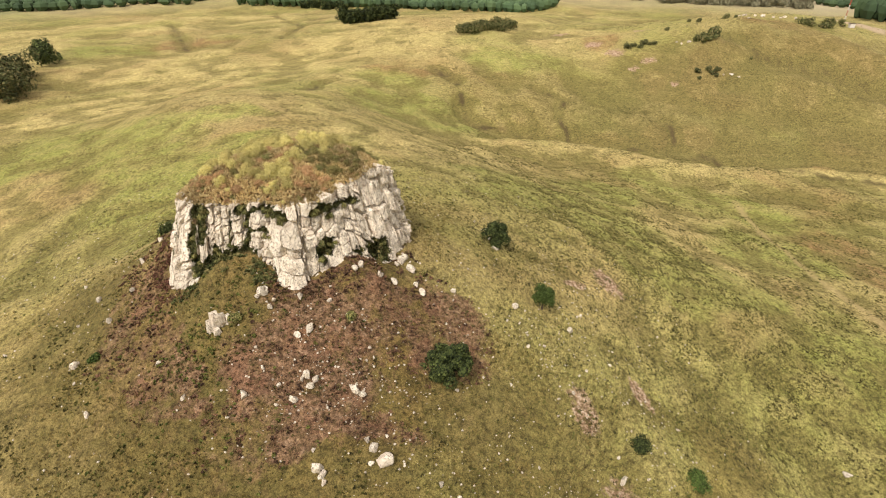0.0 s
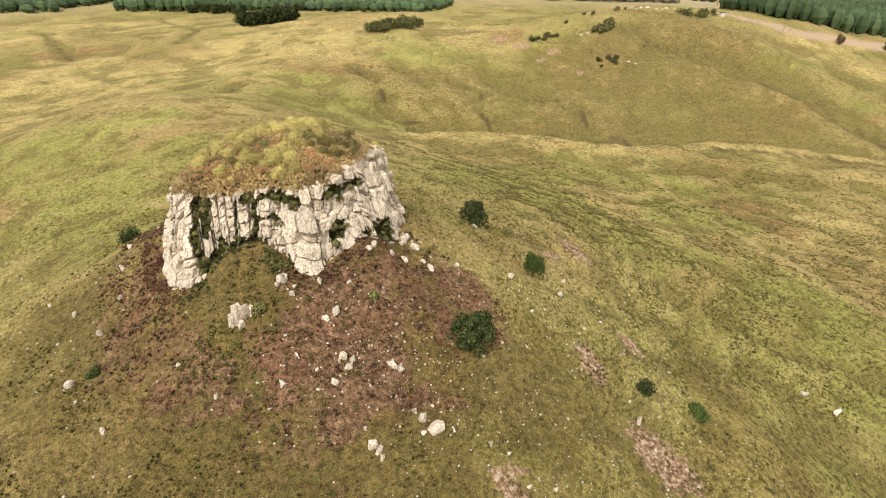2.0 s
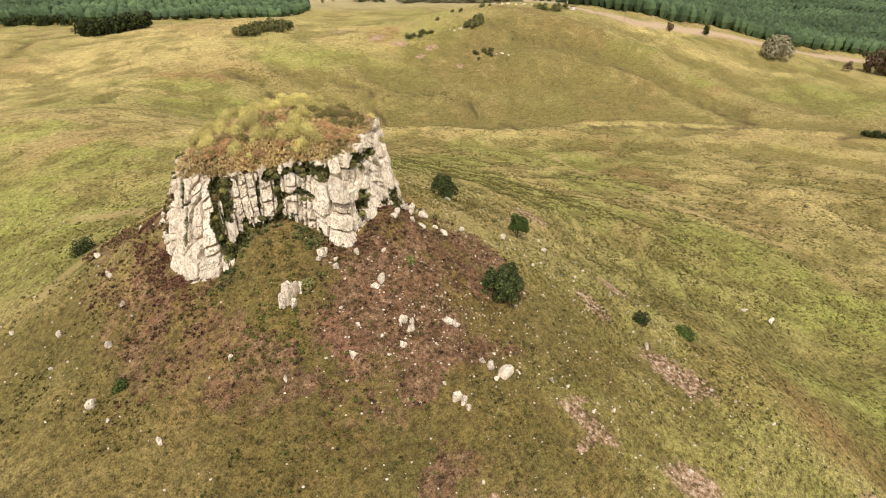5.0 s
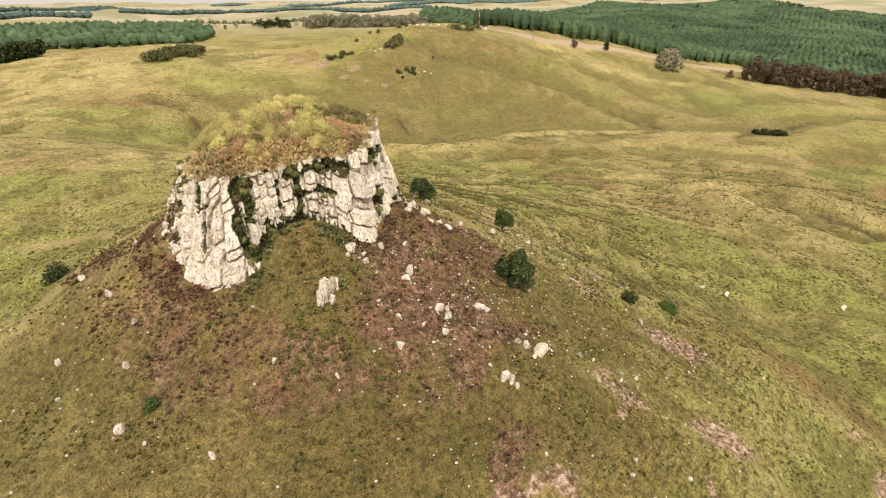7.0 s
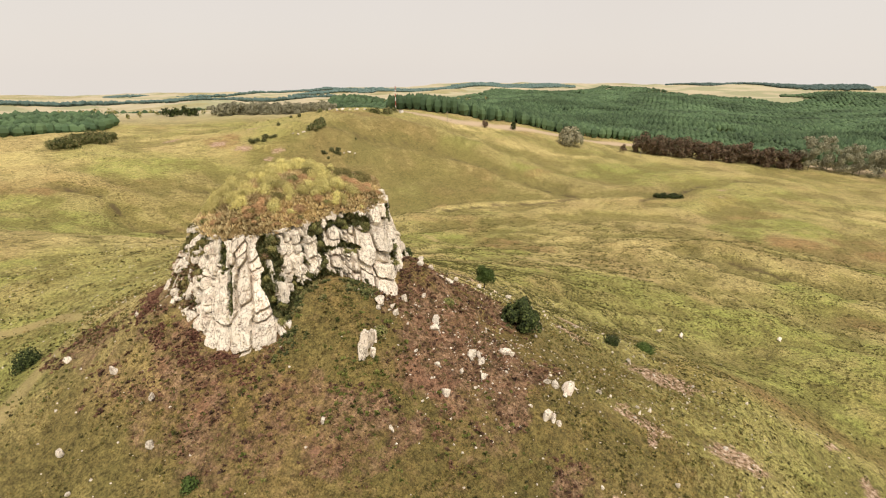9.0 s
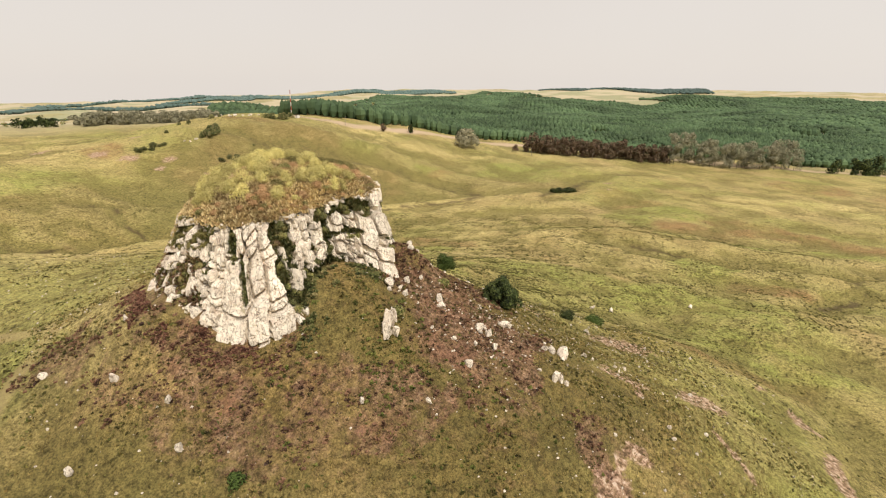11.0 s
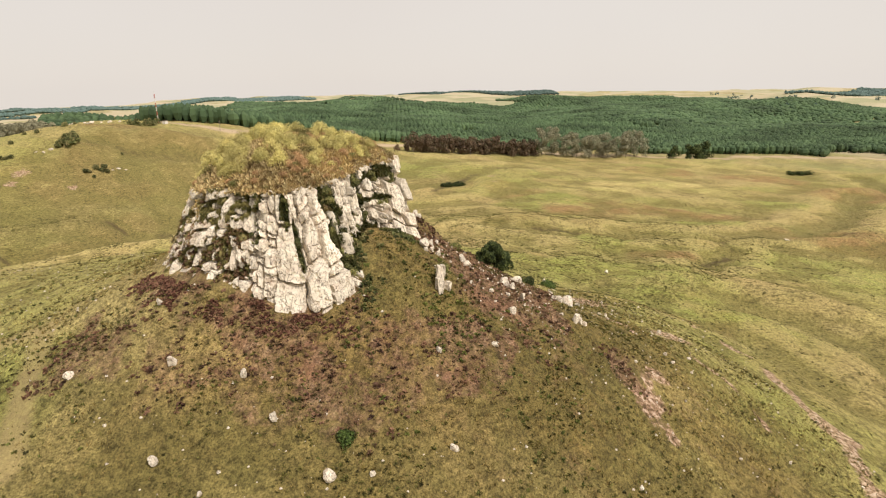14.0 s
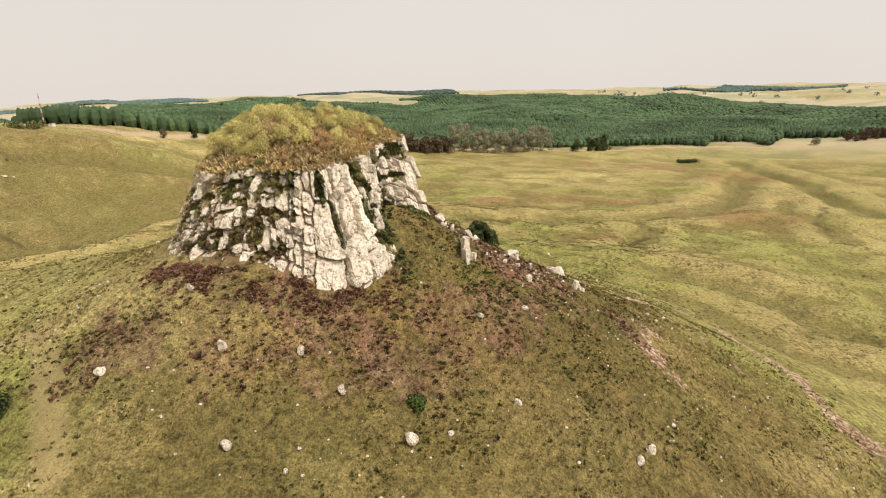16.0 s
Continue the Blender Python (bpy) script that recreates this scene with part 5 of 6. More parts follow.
SLAB = "tall upright slab of pale limestone standing on the slope"
FLAT = "large flat-topped pale boulder in the grass"
KNOWN = [
    (-7.5, 48.6, 2.5, 2.0), (-8.9, 49.9, 1.5, 1.3), (-9.2, 48.0, 1.0, 0.7), (-15.0, 45.4, 0.9, 0.9), (-0.1, 47.4, 1.3, 1.2),
    (28.2, 55.1, 1.9, 1.2), (77.0, 67.6, 2.0, 1.3), (81.5, 63.0, 2.8, 1.6), (-27.0, 54.6, 1.5, 1.1), (-20.2, 54.2, 1.4, 1.5), 
    (-19.4, 56.9, 1.0, 0.9), (-17.6, 57.2, 1.2, 1.0), (-12.4, 56.6, 2.2, 1.2), (-11.2, 56.2, 1.4, 1.0), (-35.5, 55.0, 1.1, 0.8),
    (-40.9, 60.4, 1.1, 0.8), (-20.9, 62.4, 1.4, 1.2), (-26.6, 67.1, 1.7, 1.8), (-25.2, 65.5, 1.2, 1.2), (-5.4, 80.0, 2.4, 1.5),
    (-4.2, 77.2, 1.7, 1.1), (-6.6, 81.8, 2.8, 1.8), (-3.2, 76.0, 1.5, 1.2), (2.0, 79.3, 1.1, 1.1), (25.0, 83.4, 1.9, 1.1), (14.0, 83.1, 1.4, 1.5),
    (-56.9, 97.8, 1.2, 1.1), (-54.4, 85.7, 1.0, 1.5), (-52.9, 78.0, 1.2, 1.1), (-55.2, 73.3, 1.0, 1.4), (-57.6, 66.0, 1.7, 1.2), (-62.0, 82.2, 1.2, 1.1),
    (-63.1, 76.3, 0.7, 0.6), (-50.4, 55.9, 0.9, 1.1), (-48.6, 41.7, 1.5, 1.2), (-50.6, 43.2, 1.4, 1.0), (-49.1, 91.7, 1.0, 1.0), (-10.0, 50.6, 1.4, 1.1),
    (107.2, 43.2, 3.2, 1.2), (231.0, -48.0, 7.0, 1.2), (12.0, 104.0, 1.6, 1.2), (11.0, 108.0, 1.2, 0.9),
]
for bx, by, bw, bh in KNOWN[:1]:
    boulder(bx, by, bw, bh, label=FLAT)
for bx, by, bw, bh in KNOWN[1:]:
    boulder(bx, by, bw, bh)
def slab_mesh(seed):
    """A split upright slab: a tapered block with broken corners and stepped faces."""
    rng = np.random.default_rng(seed)
    bm = bmesh.new()
    bmesh.ops.create_cube(bm, size=1.0)
    bmesh.ops.subdivide_edges(bm, edges=bm.edges[:], cuts=4, use_grid_fill=True)
    p = np.array([v.co[:] for v in bm.verts])
    p[:, :2] *= (1.08 - 0.35 * (p[:, 2:] + 0.5))
    for _ in range(7):
        w = rng.normal(size=3) * (1, 1, 0.6)
        w /= np.linalg.norm(w)
        over = np.clip(p @ w - rng.uniform(0.36, 0.55), 0, None)
        p = p - over[:, None] * w
    p[:, 0] += 0.12 * np.floor(2.6 * (p[:, 2] + 0.5) + rng.uniform()) * rng.choice([-0.5, 0.5])
    p += rng.normal(0, 0.018, p.shape)
    for v, q in zip(bm.verts, p):
        v.co = q
    me = bpy.data.meshes.new("standing_stone")
    bm.to_mesh(me)
    bm.free()
    me.materials.append(STONE)
    return me


def standing_stone(x, y, wide, deep, tall, turn, tip, seed):
    ob = new("standing_stone", slab_mesh(seed))
    ob.matrix_basis = Matrix.LocRotScale((x, y, float(ground_z(x, y)) + tall * 0.42), Euler((tip, tip * 0.5, turn)), (wide, deep, tall))
    return tagged(ob, SLAB, "standing stone", "standing stones")


for n, (dx, dy, bw, bd, bh, tip) in enumerate(((0.0, 0.0, 1.2, 0.9, 3.6, 0.08), (0.95, 0.15, 0.9, 0.8, 2.9, 0.03), (-0.85, -0.4, 0.8, 0.9, 2.6, -0.08), (1.6, 0.4, 0.6, 0.6, 1.9, 0.1), (0.3, -0.9, 0.9, 0.6, 1.5, 0.16))):
    standing_stone(-32.4 + dx, 63.0 + dy, bw * 1.25, bd * 1.35, bh * 0.8, 0.5 + 0.13 * n, tip, 700 + n)
for n, (bx, by, bw, bh) in enumerate(((-15.9, 46.6, 1.0, 2.2), (-15.3, 46.1, 0.7, 1.5), (-18.9, 57.4, 0.9, 1.7), (-18.2, 56.2, 0.7, 1.2), (-19.4, 63.6, 0.8, 1.6))):
    standing_stone(bx, by, bw * 1.4, bw * 1.1, bh * 0.65, 0.9 * n, 0.2, 720 + n)

STONY = (16.0, 66.0)


def foot_rubble():
    rng = np.random.default_rng(613)
    for _ in range(18):
        k = int(rng.uniform(0.02, 0.3) * NS)
        out = 0.3 + 3.2 * rng.uniform() ** 1.6
        x, y = CURVE[k, 3] + RIM_NX[k] * out + rng.normal(0, 0.3), CURVE[k, 4] + RIM_NY[k] * out + rng.normal(0, 0.3)
        w = 0.45 + 0.95 * rng.uniform() ** 2
        boulder(x, y, w, w * rng.uniform(0.6, 1.1), label="pale fallen block at the foot of the outcrop")


def strew():
    rng = np.random.default_rng(611)
    placed = 0
    while placed < 130:
        a, r = rng.uniform(0, 6.28), math.sqrt(rng.uniform(20 ** 2, 82 ** 2))
        x, y = HILL[0] + r * math.cos(a), HILL[1] + r * math.sin(a)
        share = 0.25 + 0.75 * float(fbm(np.array([x / 9]), np.array([y / 9]), 88, 3)[0] > 0.5)
        if y > 112 or rng.uniform() > share or (y > 95 and x > -20):
            continue
        w = 0.32 + 0.6 * rng.uniform() ** 2.5
        boulder(x, y, w, w * rng.uniform(0.5, 0.95))
        placed += 1
    for _ in range(55):
        x, y = -14 + rng.normal(0, 9), 58 + rng.normal(0, 7)
        if y < 68:
            w = 0.3 + 0.6 * rng.uniform() ** 2
            boulder(x, y, w, w * rng.uniform(0.5, 1.0), label="pale broken stone in the reddish scrub")
    for _ in range(90):
        x, y = STONY[0] + rng.normal(0, 15), STONY[1] + rng.normal(0, 22)
        if x > -2 or y < 58:
            w = 0.3 + 0.65 * rng.uniform() ** 2
            boulder(x, y, w, w * rng.uniform(0.5, 0.95))


def pebbles():
    """Small loose stones, too many to count, in one mesh."""
    rng = np.random.default_rng(612)
    x, y = ring_points(rng, 3600, 18, 90)
    x, y = np.concatenate([x, STONY[0] + rng.normal(0, 16, 1100), -16 + rng.normal(0, 9, 450)]), np.concatenate([y, STONY[1] + rng.normal(0, 24, 1100), 57 + rng.normal(0, 7, 450)])
    keep = (fbm(x / 6, y / 6, 89, 3) > 0.45) & on_slope(x, y)
    x, y = x[keep], y[keep]
    n = len(x)
    shape = np.array([(1, 0, 0), (0.4, 0.9, 0), (-0.7, 0.6, 0), (-0.8, -0.5, 0), (0.3, -0.9, 0), (0.3, 0.2, 0.8), (-0.3, -0.2, 0.7)])
    tri = np.array([(0, 1, 5), (1, 2, 5), (2, 6, 5), (2, 3, 6), (3, 4, 6), (4, 5, 6), (4, 0, 5)])
    s = (0.05 + 0.2 * rng.uniform(size=n) ** 2.6)[:, None]
    a = rng.uniform(0, 6.28, n)
    c, d = np.cos(a)[:, None], np.sin(a)[:, None]
    px, py, pz = shape[:, 0], shape[:, 1], shape[:, 2]
    verts = np.stack([x[:, None] + (px * c - py * d) * s, y[:, None] + (px * d + py * c) * s, ground_z(x, y)[:, None] + (pz - 0.05) * s + 0.02], -1)
    faces = (tri[None] + (np.arange(n) * 7)[:, None, None]).reshape(-1, 3)
    tagged(link_mesh("loose_stones", verts.reshape(-1, 3), faces, STONE), "small pale loose stones strewn over the slope", "stones", kind="stuff")


foot_rubble()
strew()
pebbles()


# ---- woods and far things ----
def cone_wood(name, xy, tall, wide, material, label, category="plantation", seed=3, low=0.04):
    """A wood of many conifers in one mesh: a ragged tapering crown each."""
    rng = np.random.default_rng(seed)
    n, sides = len(xy), 5
    z = ground_z(xy[:, 0], xy[:, 1])
    h, w = tall * rng.uniform(0.85, 1.1, n) * (0.62 + 0.2 * np.floor(3 * vnoise(xy[:, 0] / 170, xy[:, 1] / 110, 141))), wide * rng.uniform(0.8, 1.2, n)
    ang = rng.uniform(0, 6.28, n)[:, None] + np.arange(sides) * 2 * np.pi / sides
    out = w[:, None] * rng.uniform(0.7, 1.25, (n, sides))
    ring = lambda r, f: np.stack([xy[:, :1] + np.cos(ang) * out * r, xy[:, 1:] + np.sin(ang) * out * r, (z + h * f)[:, None] + rng.uniform(-0.05, 0.05, (n, sides)) * h[:, None]], -1)
    tip = np.stack([xy[:, 0], xy[:, 1], z + h], -1)[:, None]
    verts = np.concatenate([ring(0.5, low), ring(1.0, 0.42), ring(0.8, 0.76), tip], 1)
    per = verts.shape[1]
    faces = []
    for k in range(sides):
        l = (k + 1) % sides
        for a in (0, sides):
            faces += [(a + k, a + l, a + sides + l), (a + k, a + sides + l, a + sides + k)]
        faces.append((2 * sides + k, 2 * sides + l, 3 * sides))
    faces = (np.array(faces)[None] + (np.arange(n) * per)[:, None, None]).reshape(-1, 3)
    return tagged(link_mesh(name, verts.reshape(-1, 3), faces, material), label, category, kind="stuff")


def inside(xy, poly):
    x, y = xy[:, 0], xy[:, 1]
    hit = np.zeros(len(xy), bool)
    for (x0, y0), (x1, y1) in zip(poly, poly[1:] + poly[:1]):
        cross = (y0 > y) != (y1 > y)
        hit ^= cross & (x < (x1 - x0) * (y - y0) / (y1 - y0 + 1e-9) + x0)
    return hit


def rows_in(poly, step, turn, seed):
    rng = np.random.default_rng(seed)
    p = np.array(poly, float)
    mid, half = (p.max(0) + p.min(0)) / 2, np.hypot(*(p.max(0) - p.min(0))) / 2
    g = np.arange(-half, half, step)
    u, v = [a.ravel() for a in np.meshgrid(g, g)]
    c, s = math.cos(radians(turn)), math.sin(radians(turn))
    xy = np.stack([mid[0] + u * c - v * s, mid[1] + u * s + v * c], -1) + rng.normal(0, step * 0.14, (len(u), 2))
    return xy[inside(xy, poly)]


FOREST = [
    (345, 500), (338, 455), (346, 425), (385, 410), (430, 400), (462, 396), (480, 372), (530, 352), (590, 335), (660, 230), (715, 100), (770, -40), (800, -90), (790, -160), (775, -225),
    (850, -262), (840, -310), (780, -318), (860, -372), (830, -410), (800, -480), (840, -760), (1400, -800), (1700, -560), (2300, -300), (2400, 300), (2000, 500),
    (1900, 380), (1800, 420), (1850, 560), (2000, 1100), (1000, 1100), (760, 800), (560, 640), (420, 560),
]
wood = rows_in(FOREST, 7.2, 22, 5)
away = np.hypot(wood[:, 0] + 60, wood[:, 1] - 40)
lane = lambda p: np.abs(vnoise(p[:, 0] / 190, p[:, 1] / 190, 131) - 0.5) > 0.009
clear = lane(wood)
cone_wood("pine_plantation", wood[(away < 1200) & clear], 15.5, 4.4, PINE, "dark green pine plantation in even rows beyond the pasture")
wood = rows_in(FOREST, 11.0, 22, 6)
away = np.hypot(wood[:, 0] + 60, wood[:, 1] - 40)
cone_wood("pine_plantation", wood[(away >= 1200) & lane(wood)], 12.0, 6.8, PINE, "dark green pine plantation on the far slopes", seed=4)

# woods to the north, further off and bluer: FAR_WOOD holds the haze tint
NORTH_WOODS = [
    ([(-260, 780), (60, 700), (150, 740), (170, 900), (60, 1060), (-300, 1100)], 8.0, PINE, 15.0, "dense dark wood beyond the northern fields"),
    ([(230, 1250), (760, 1180), (820, 1260), (300, 1400)], 9.0, PINE, 15.0, "long belt of dark pines across pale fields"),
    ([(-950, 730), (-500, 762), (-330, 798), (-260, 980), (-950, 1200)], 10.0, PINE, 15.0, "dark wood along the north-western skyline"),
    ([(545, 900), (640, 760), (770, 800), (1010, 1100), (1100, 1300), (900, 1300)], 9.0, PINE, 15.0, "dark green pine wood behind the ridge"),
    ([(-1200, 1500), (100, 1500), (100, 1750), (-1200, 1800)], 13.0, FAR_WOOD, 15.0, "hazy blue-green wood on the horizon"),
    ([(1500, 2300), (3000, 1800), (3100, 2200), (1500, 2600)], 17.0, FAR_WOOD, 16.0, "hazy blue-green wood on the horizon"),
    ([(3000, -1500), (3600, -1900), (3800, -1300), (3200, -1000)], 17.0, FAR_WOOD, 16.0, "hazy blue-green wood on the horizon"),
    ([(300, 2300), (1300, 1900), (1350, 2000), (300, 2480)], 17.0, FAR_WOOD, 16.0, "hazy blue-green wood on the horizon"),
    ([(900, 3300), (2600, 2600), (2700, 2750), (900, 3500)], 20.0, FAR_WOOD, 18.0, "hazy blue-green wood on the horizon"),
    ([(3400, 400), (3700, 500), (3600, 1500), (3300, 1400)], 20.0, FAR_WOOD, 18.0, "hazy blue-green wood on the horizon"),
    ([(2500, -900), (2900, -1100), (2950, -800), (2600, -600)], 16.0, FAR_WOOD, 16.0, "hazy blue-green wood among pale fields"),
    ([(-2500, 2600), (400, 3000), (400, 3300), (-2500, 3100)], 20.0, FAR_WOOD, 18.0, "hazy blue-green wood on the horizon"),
]
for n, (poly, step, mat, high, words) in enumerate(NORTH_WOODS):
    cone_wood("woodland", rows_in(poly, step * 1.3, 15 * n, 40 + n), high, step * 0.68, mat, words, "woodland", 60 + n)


def round_wood(name, xy, tall, wide, material, label, seed, quads=70, size=1.1, trunks=True):
    """Broad-leaved trees of many leaf clumps, in one mesh with their trunks below."""
    rng = np.random.default_rng(seed)
    all_v, all_f, count = [], [], 0
    for x, y in xy:
        h, w = tall * rng.uniform(0.75, 1.2), wide * rng.uniform(0.75, 1.25)
        z = float(ground_z(x, y))
        balls = [(x + rng.normal(0, w * 0.4), y + rng.normal(0, w * 0.4), z + h * rng.uniform(0.1, 0.82), w * rng.uniform(0.42, 0.7)) for _ in range(8)]
        v, f = leaf_cloud(rng, quads, size, balls)
        all_v.append(v)
        all_f.append(f + count)
        count += len(v)
        if trunks:
            t = np.array([(x - 0.35, y, z - 0.5), (x + 0.35, y, z - 0.5), (x + 0.12, y, z + h * 0.7), (x, y - 0.35, z - 0.5), (x, y + 0.35, z - 0.5), (x, y, z + h * 0.7)])
            all_v.append(t)
            all_f.append(np.array([(0, 1, 2), (3, 4, 5)]) + count)
            count += 6
    return tagged(link_mesh(name, np.vstack(all_v), np.vstack(all_f), material), label, "woodland", kind="stuff")


def belt(a, b, count, wide, seed):
    rng = np.random.default_rng(seed)
    t = np.linspace(0, 1, count)
    side = np.array([-(b[1] - a[1]), b[0] - a[0]], float)
    side /= np.hypot(*side)
    return np.array(a) + t[:, None] * (np.array(b) - a) + side * rng.uniform(-wide, wide, (count, 1)) + rng.normal(0, 1.5, (count, 2))


round_wood("brown_tree_belt", belt((512, 276), (632, 145), 70, 8, 1), 21.0, 6.0, BROWN_TREE, "belt of russet-brown trees along the pasture's edge", 71, 380, 0.85)
round_wood("grey_tree_belt", belt((634, 146), (705, 10), 26, 12, 2), 37.0, 7.6, GREY_TREE, "belt of pale grey thin-leaved trees beside the road", 72, 1300, 0.6)
round_wood("roadside_trees", np.array([(716, -50), (722, -58), (728, -66), (734, -75), (705, -30)]), 22.0, 7.0, LEAF_DARK, "clump of dark green roadside trees", 73, 700, 0.9)
round_wood("grey_wood", belt((316, 858), (525, 852), 85, 26, 3), 17.0, 7.0, GREY_TREE, "grey leafless wood behind the ridge", 74, 420, 1.1)
round_wood("field_trees", belt((262, 905), (302, 890), 9, 6, 31), 13.0, 6.0, LEAF_DARK, "dark trees at the end of the grey wood", 89, 150, 1.2)
round_wood("brown_wood", belt((780, -430), (830, -560), 30, 10, 4), 14.0, 5.0, BROWN_TREE, "brown wood beside the road", 75, 220, 1.1)
round_wood("copse", belt((-88, 540), (-38, 536), 34, 9, 5), 11.5, 5.0, LEAF_DARK, "dense dark copse on the far pasture", 76, 300, 0.8)
round_wood("hedge_trees", belt((-171, 748), (-110, 719), 18, 5, 6), 9.0, 4.0, LEAF_DARK, "hedge of dark trees by the copse", 77, 220, 0.8)
round_wood("thicket", belt((20, 440), (56, 478), 34, 5, 7), 6.0, 5.0, LEAF_BRUSH, "long dark thicket on the crest of the pasture", 78, 300, 0.55, False)
round_wood("grove", belt((-232, 292), (-270, 350), 26, 14, 8), 13.0, 7.0, LEAF_BRUSH, "grove of grey-green trees in the western hollow", 79, 420, 0.7)
round_wood("grove_edge", belt((-262, 385), (-285, 420), 7, 6, 9), 14.0, 5.0, LEAF_DARK, "taller dark trees above the grove", 80, 350, 0.7)
round_wood("ridge_scrub", belt((172, 380), (186, 388), 8, 4, 10), 4.2, 2.8, LEAF_BRUSH, "dark bushes on the rocky ridge", 81, 300, 0.6, False)
round_wood("ridge_scrub", belt((130, 396), (146, 398), 7, 2, 11), 1.8, 1.7, LEAF_BRUSH, "low dark scrub among ridge rocks", 82, 200, 0.45, False)
round_wood("ridge_scrub", belt((164, 352), (174, 356), 5, 3, 12), 1.8, 1.7, LEAF_BRUSH, "low dark scrub among ridge rocks", 83, 200, 0.45, False)
round_wood("ridge_scrub", belt((255, 405), (278, 412), 8, 4, 13), 4.0, 2.6, LEAF_BRUSH, "bushes along the ridge top", 84, 220, 0.5, False)
round_wood("pond_thicket", belt((343, 180), (356, 166), 14, 3, 14), 2.4, 2.6, LEAF_DARK, "low dark thicket beside a drain", 85, 250, 0.5, False)
round_wood("pond_thicket", belt((600, -145), (612, -160), 8, 3, 15), 3.0, 3.5, LEAF_DARK, "low dark thicket beside a drain", 86, 220, 0.6, False)
round_wood("field_trees", np.column_stack([np.random.default_rng(9).uniform(150, 1100, 60), np.random.default_rng(10).uniform(860, 1180, 60)]), 9.0, 4.5, LEAF_FERN, "scattered trees in the pale northern fields", 87, 45, 1.2)
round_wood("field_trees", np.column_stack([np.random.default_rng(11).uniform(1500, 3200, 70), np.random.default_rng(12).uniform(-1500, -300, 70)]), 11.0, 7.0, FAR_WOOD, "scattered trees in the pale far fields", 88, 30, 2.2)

place(make_tree("tree", 91, OLIVE_TREE, 17, 0.6, 3.0, (8.5, 5.2, 13.0), 2600, 0.8, "rounded pale olive-grey tree at the roadside", PALE_BARK), 436, 314)
place(make_tree("tree", 92, BROWN_TREE, 8, 0.3, 1.0, (2.0, 1.5, 6.0), 500, 0.5, "small russet tree at the field's edge"), 368, 372)
place(make_tree("tree", 93, LEAF_DARK, 9, 0.3, 1.0, (2.2, 1.6, 7.0), 500, 0.5, "dark green roadside tree"), 408, 366)
place(make_tree("tree", 94, BROWN_TREE, 9, 0.3, 1.0, (2.6, 1.8, 6.5), 500, 0.5, "small russet tree beside the tree belt"), 489, 280)
place(make_tree("tree", 95, GREY_TREE, 14, 0.4, 2.0, (5.0, 2.6, 9.0), 700, 0.7, "pale olive tree standing alone by the road", PALE_BARK), 762, -372)


def tube(bm, x, y, z0, z1, r0, r1, sides=8):
    limb(bm, (x, y, z0), (x, y, z1), r0, r1, sides)


def radio_mast(x, y, high=24.0):
    top = tagged(new("radio_mast"), "tall slender mast in red and white bands on the ridge", "mast")
    top.location = (x, y, float(ground_z(x, y)))
    bands = 7
    for k in range(bands):
        bm = bmesh.new()
        a, b = high * k / bands, high * (k + 1) / bands
        for dx, dy in ((0.35, 0), (-0.18, 0.3), (-0.18, -0.3)):
            tube(bm, dx, dy, a - (0.5 if k == 0 else 0), b, 0.09, 0.09, 5)
        for s in range(3):
            limb(bm, (0.35, 0, a + (b - a) * s / 3), (-0.18, 0.3, a + (b - a) * (s + 1) / 3), 0.05, 0.05, 4)
            limb(bm, (-0.18, 0.3, a + (b - a) * s / 3), (-0.18, -0.3, a + (b - a) * (s + 1) / 3), 0.05, 0.05, 4)
        part("mast_section", bm, PAINT if k % 2 else RED_PAINT, top, "white painted lattice" if k % 2 else "red painted lattice")
    bm = bmesh.new()
    tube(bm, 0, 0, high, high + 2.2, 0.06, 0.03, 6)
    part("antenna", bm, PAINT, top)


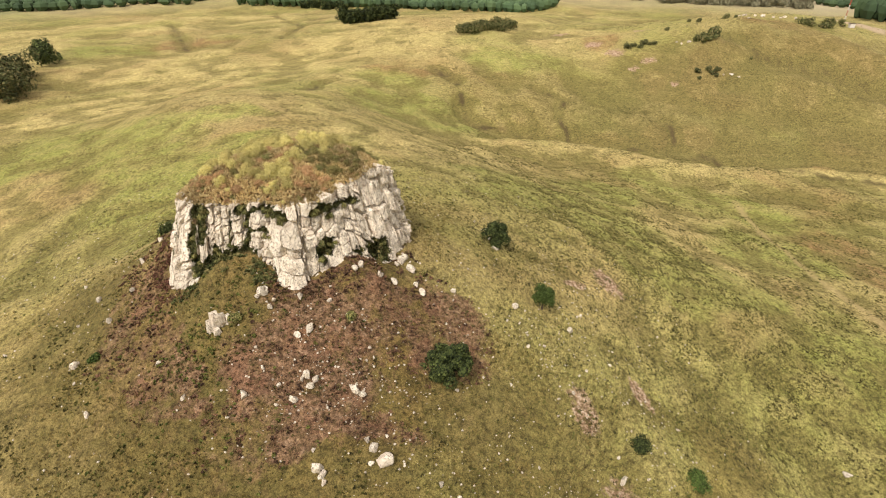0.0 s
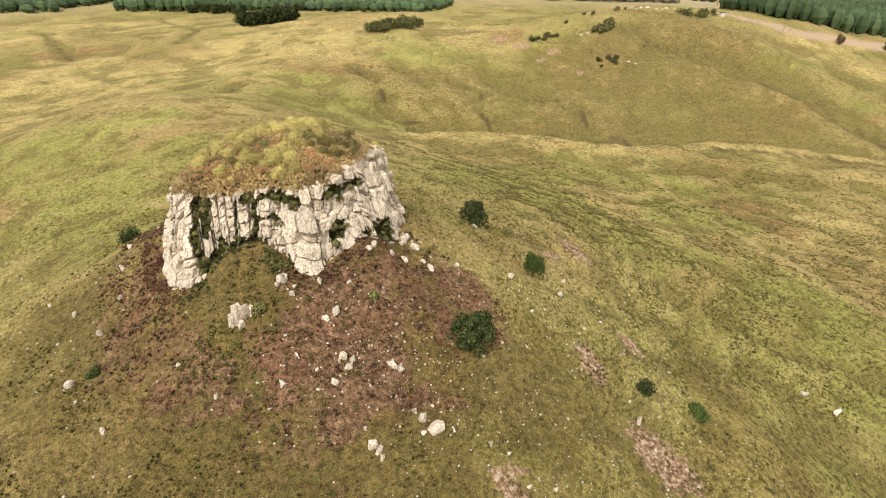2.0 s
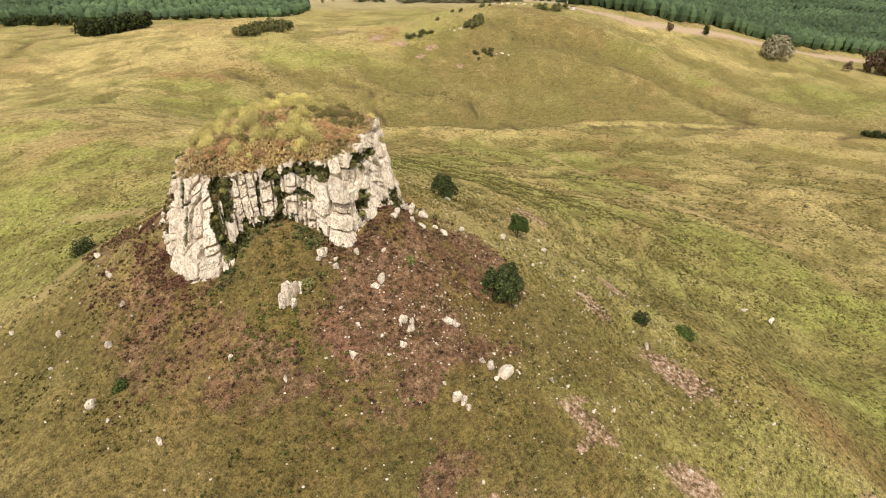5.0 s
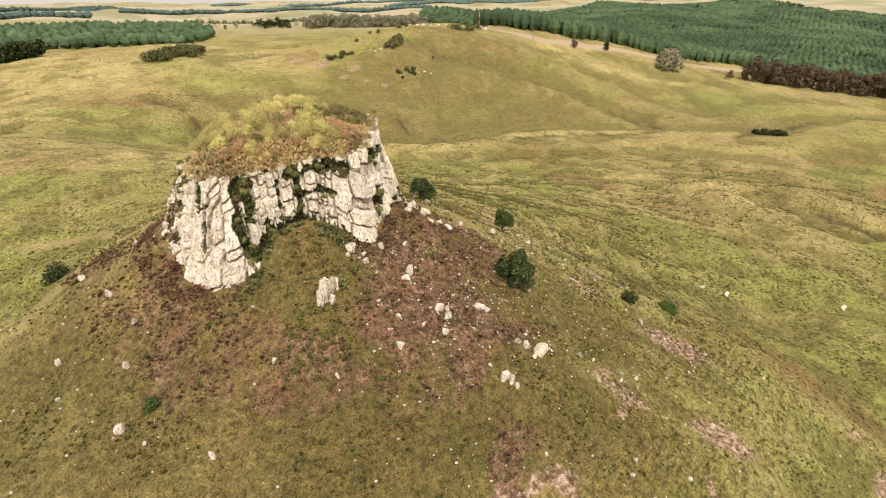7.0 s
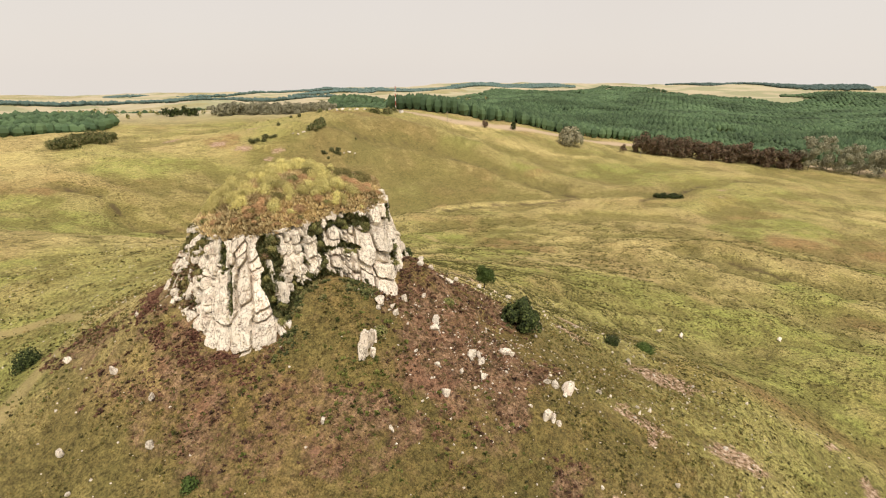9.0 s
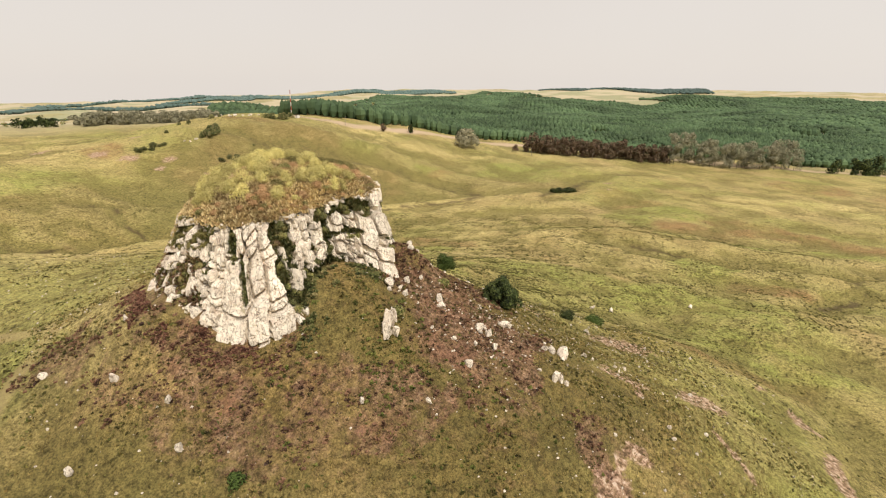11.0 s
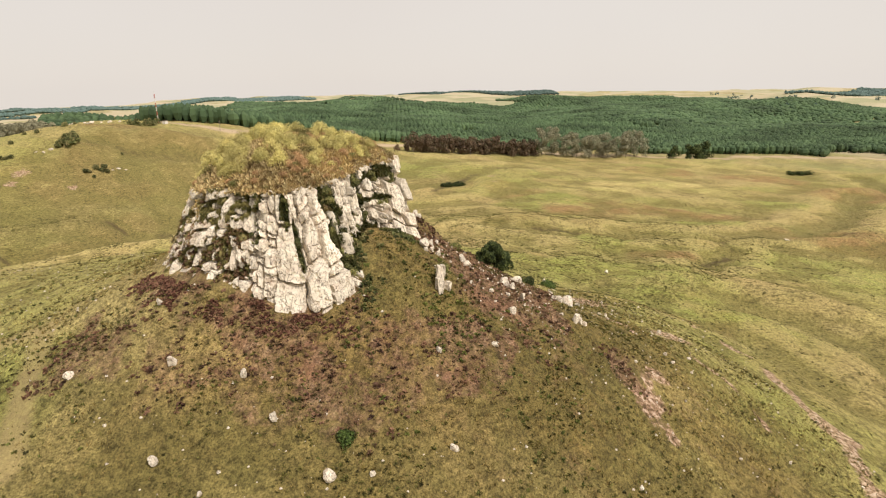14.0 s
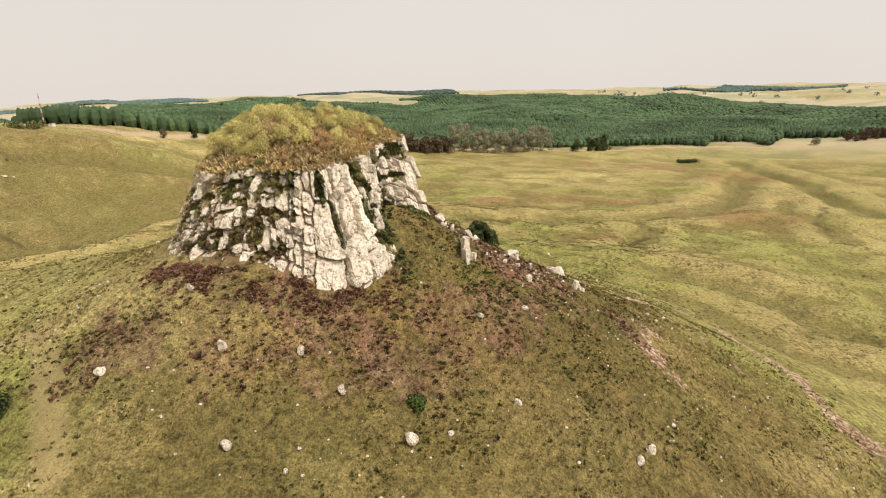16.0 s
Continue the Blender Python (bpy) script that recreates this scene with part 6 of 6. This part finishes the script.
def mast_hut(x, y):
    top = tagged(new("hut"), "small white equipment hut at the foot of the mast", "hut")
    top.location = (x, y, float(ground_z(x, y)))
    bm = bmesh.new()
    bmesh.ops.create_cube(bm, size=1.0, matrix=Matrix.Translation((0, 0, 1.2)) @ Matrix.Diagonal((3.2, 2.6, 3.0, 1)))
    bmesh.ops.bevel(bm, geom=bm.edges[:], offset=0.04, segments=1)
    part("wall", bm, PAINT, top)
    bm = bmesh.new()
    bmesh.ops.create_cube(bm, size=1.0, matrix=Matrix.Translation((0, 0, 2.8)) @ Matrix.Diagonal((3.7, 3.1, 0.22, 1)))
    part("roof", bm, CRACK, top)


def utility_pole(x, y, high=9.0):
    top = tagged(new("utility_pole"), "weathered pale utility pole with a crossarm", "utility pole", "utility poles")
    top.location = (x, y, float(ground_z(x, y)))
    bm = bmesh.new()
    tube(bm, 0, 0, -0.6, high, 0.22, 0.14, 8)
    part("pole", bm, PALE_BARK, top)
    bm = bmesh.new()
    limb(bm, (-1.1, 0.2, high - 0.6), (1.1, -0.2, high - 0.6), 0.1, 0.1, 6)
    part("crossarm", bm, PALE_BARK, top)


ridge_bush = make_shrub("bush", 96, LEAF_BRUSH, 1.7, 1.9, 420, 0.32, "low dark bush on the grassy ridge", "bush", "ridge bushes")
place(ridge_bush, 160.4, 410.0)
for bx, by, size in ((181, 425, 0.9), (186, 420, 1.1), (201, 412, 1.4), (206, 409, 0.8), (201, 366, 0.7), (170, 355, 1.2), (145, 396, 0.9), (262, 418, 1.0)):
    copy_thing(ridge_bush, Matrix.Translation((bx, by, float(ground_z(bx, by))))).scale = (size,) * 3
for bx, by, bw, bh in (
    (162.6, 387, 2.6, 1.5), (167, 386, 3.2, 1.8), (172, 388, 2.0, 1.2), (183, 352, 3.4, 1.5), (213.5, 405, 3.0, 1.6), (222.5, 430, 3.4, 2.0), (228, 426, 2.8, 1.8), (233, 424, 3.8, 2.2),
    (240, 423, 2.6, 1.6), (248, 423, 3.4, 1.9), (255, 421, 2.4, 1.6), (161, 391, 2.2, 1.3), (178, 351, 2.4, 1.3), (218, 429, 2.2, 1.4), (244, 421, 2.0, 1.2), (188, 351, 2.0, 1.0),
):
    boulder(bx, by, bw, bh, label="pale rock on the grassy ridge")


radio_mast(283.5, 410.5)
mast_hut(288.0, 408.0)
for px, py in ((491, 262), (543, 209), (605, 149), (328, 386)):
    utility_pole(px, py)
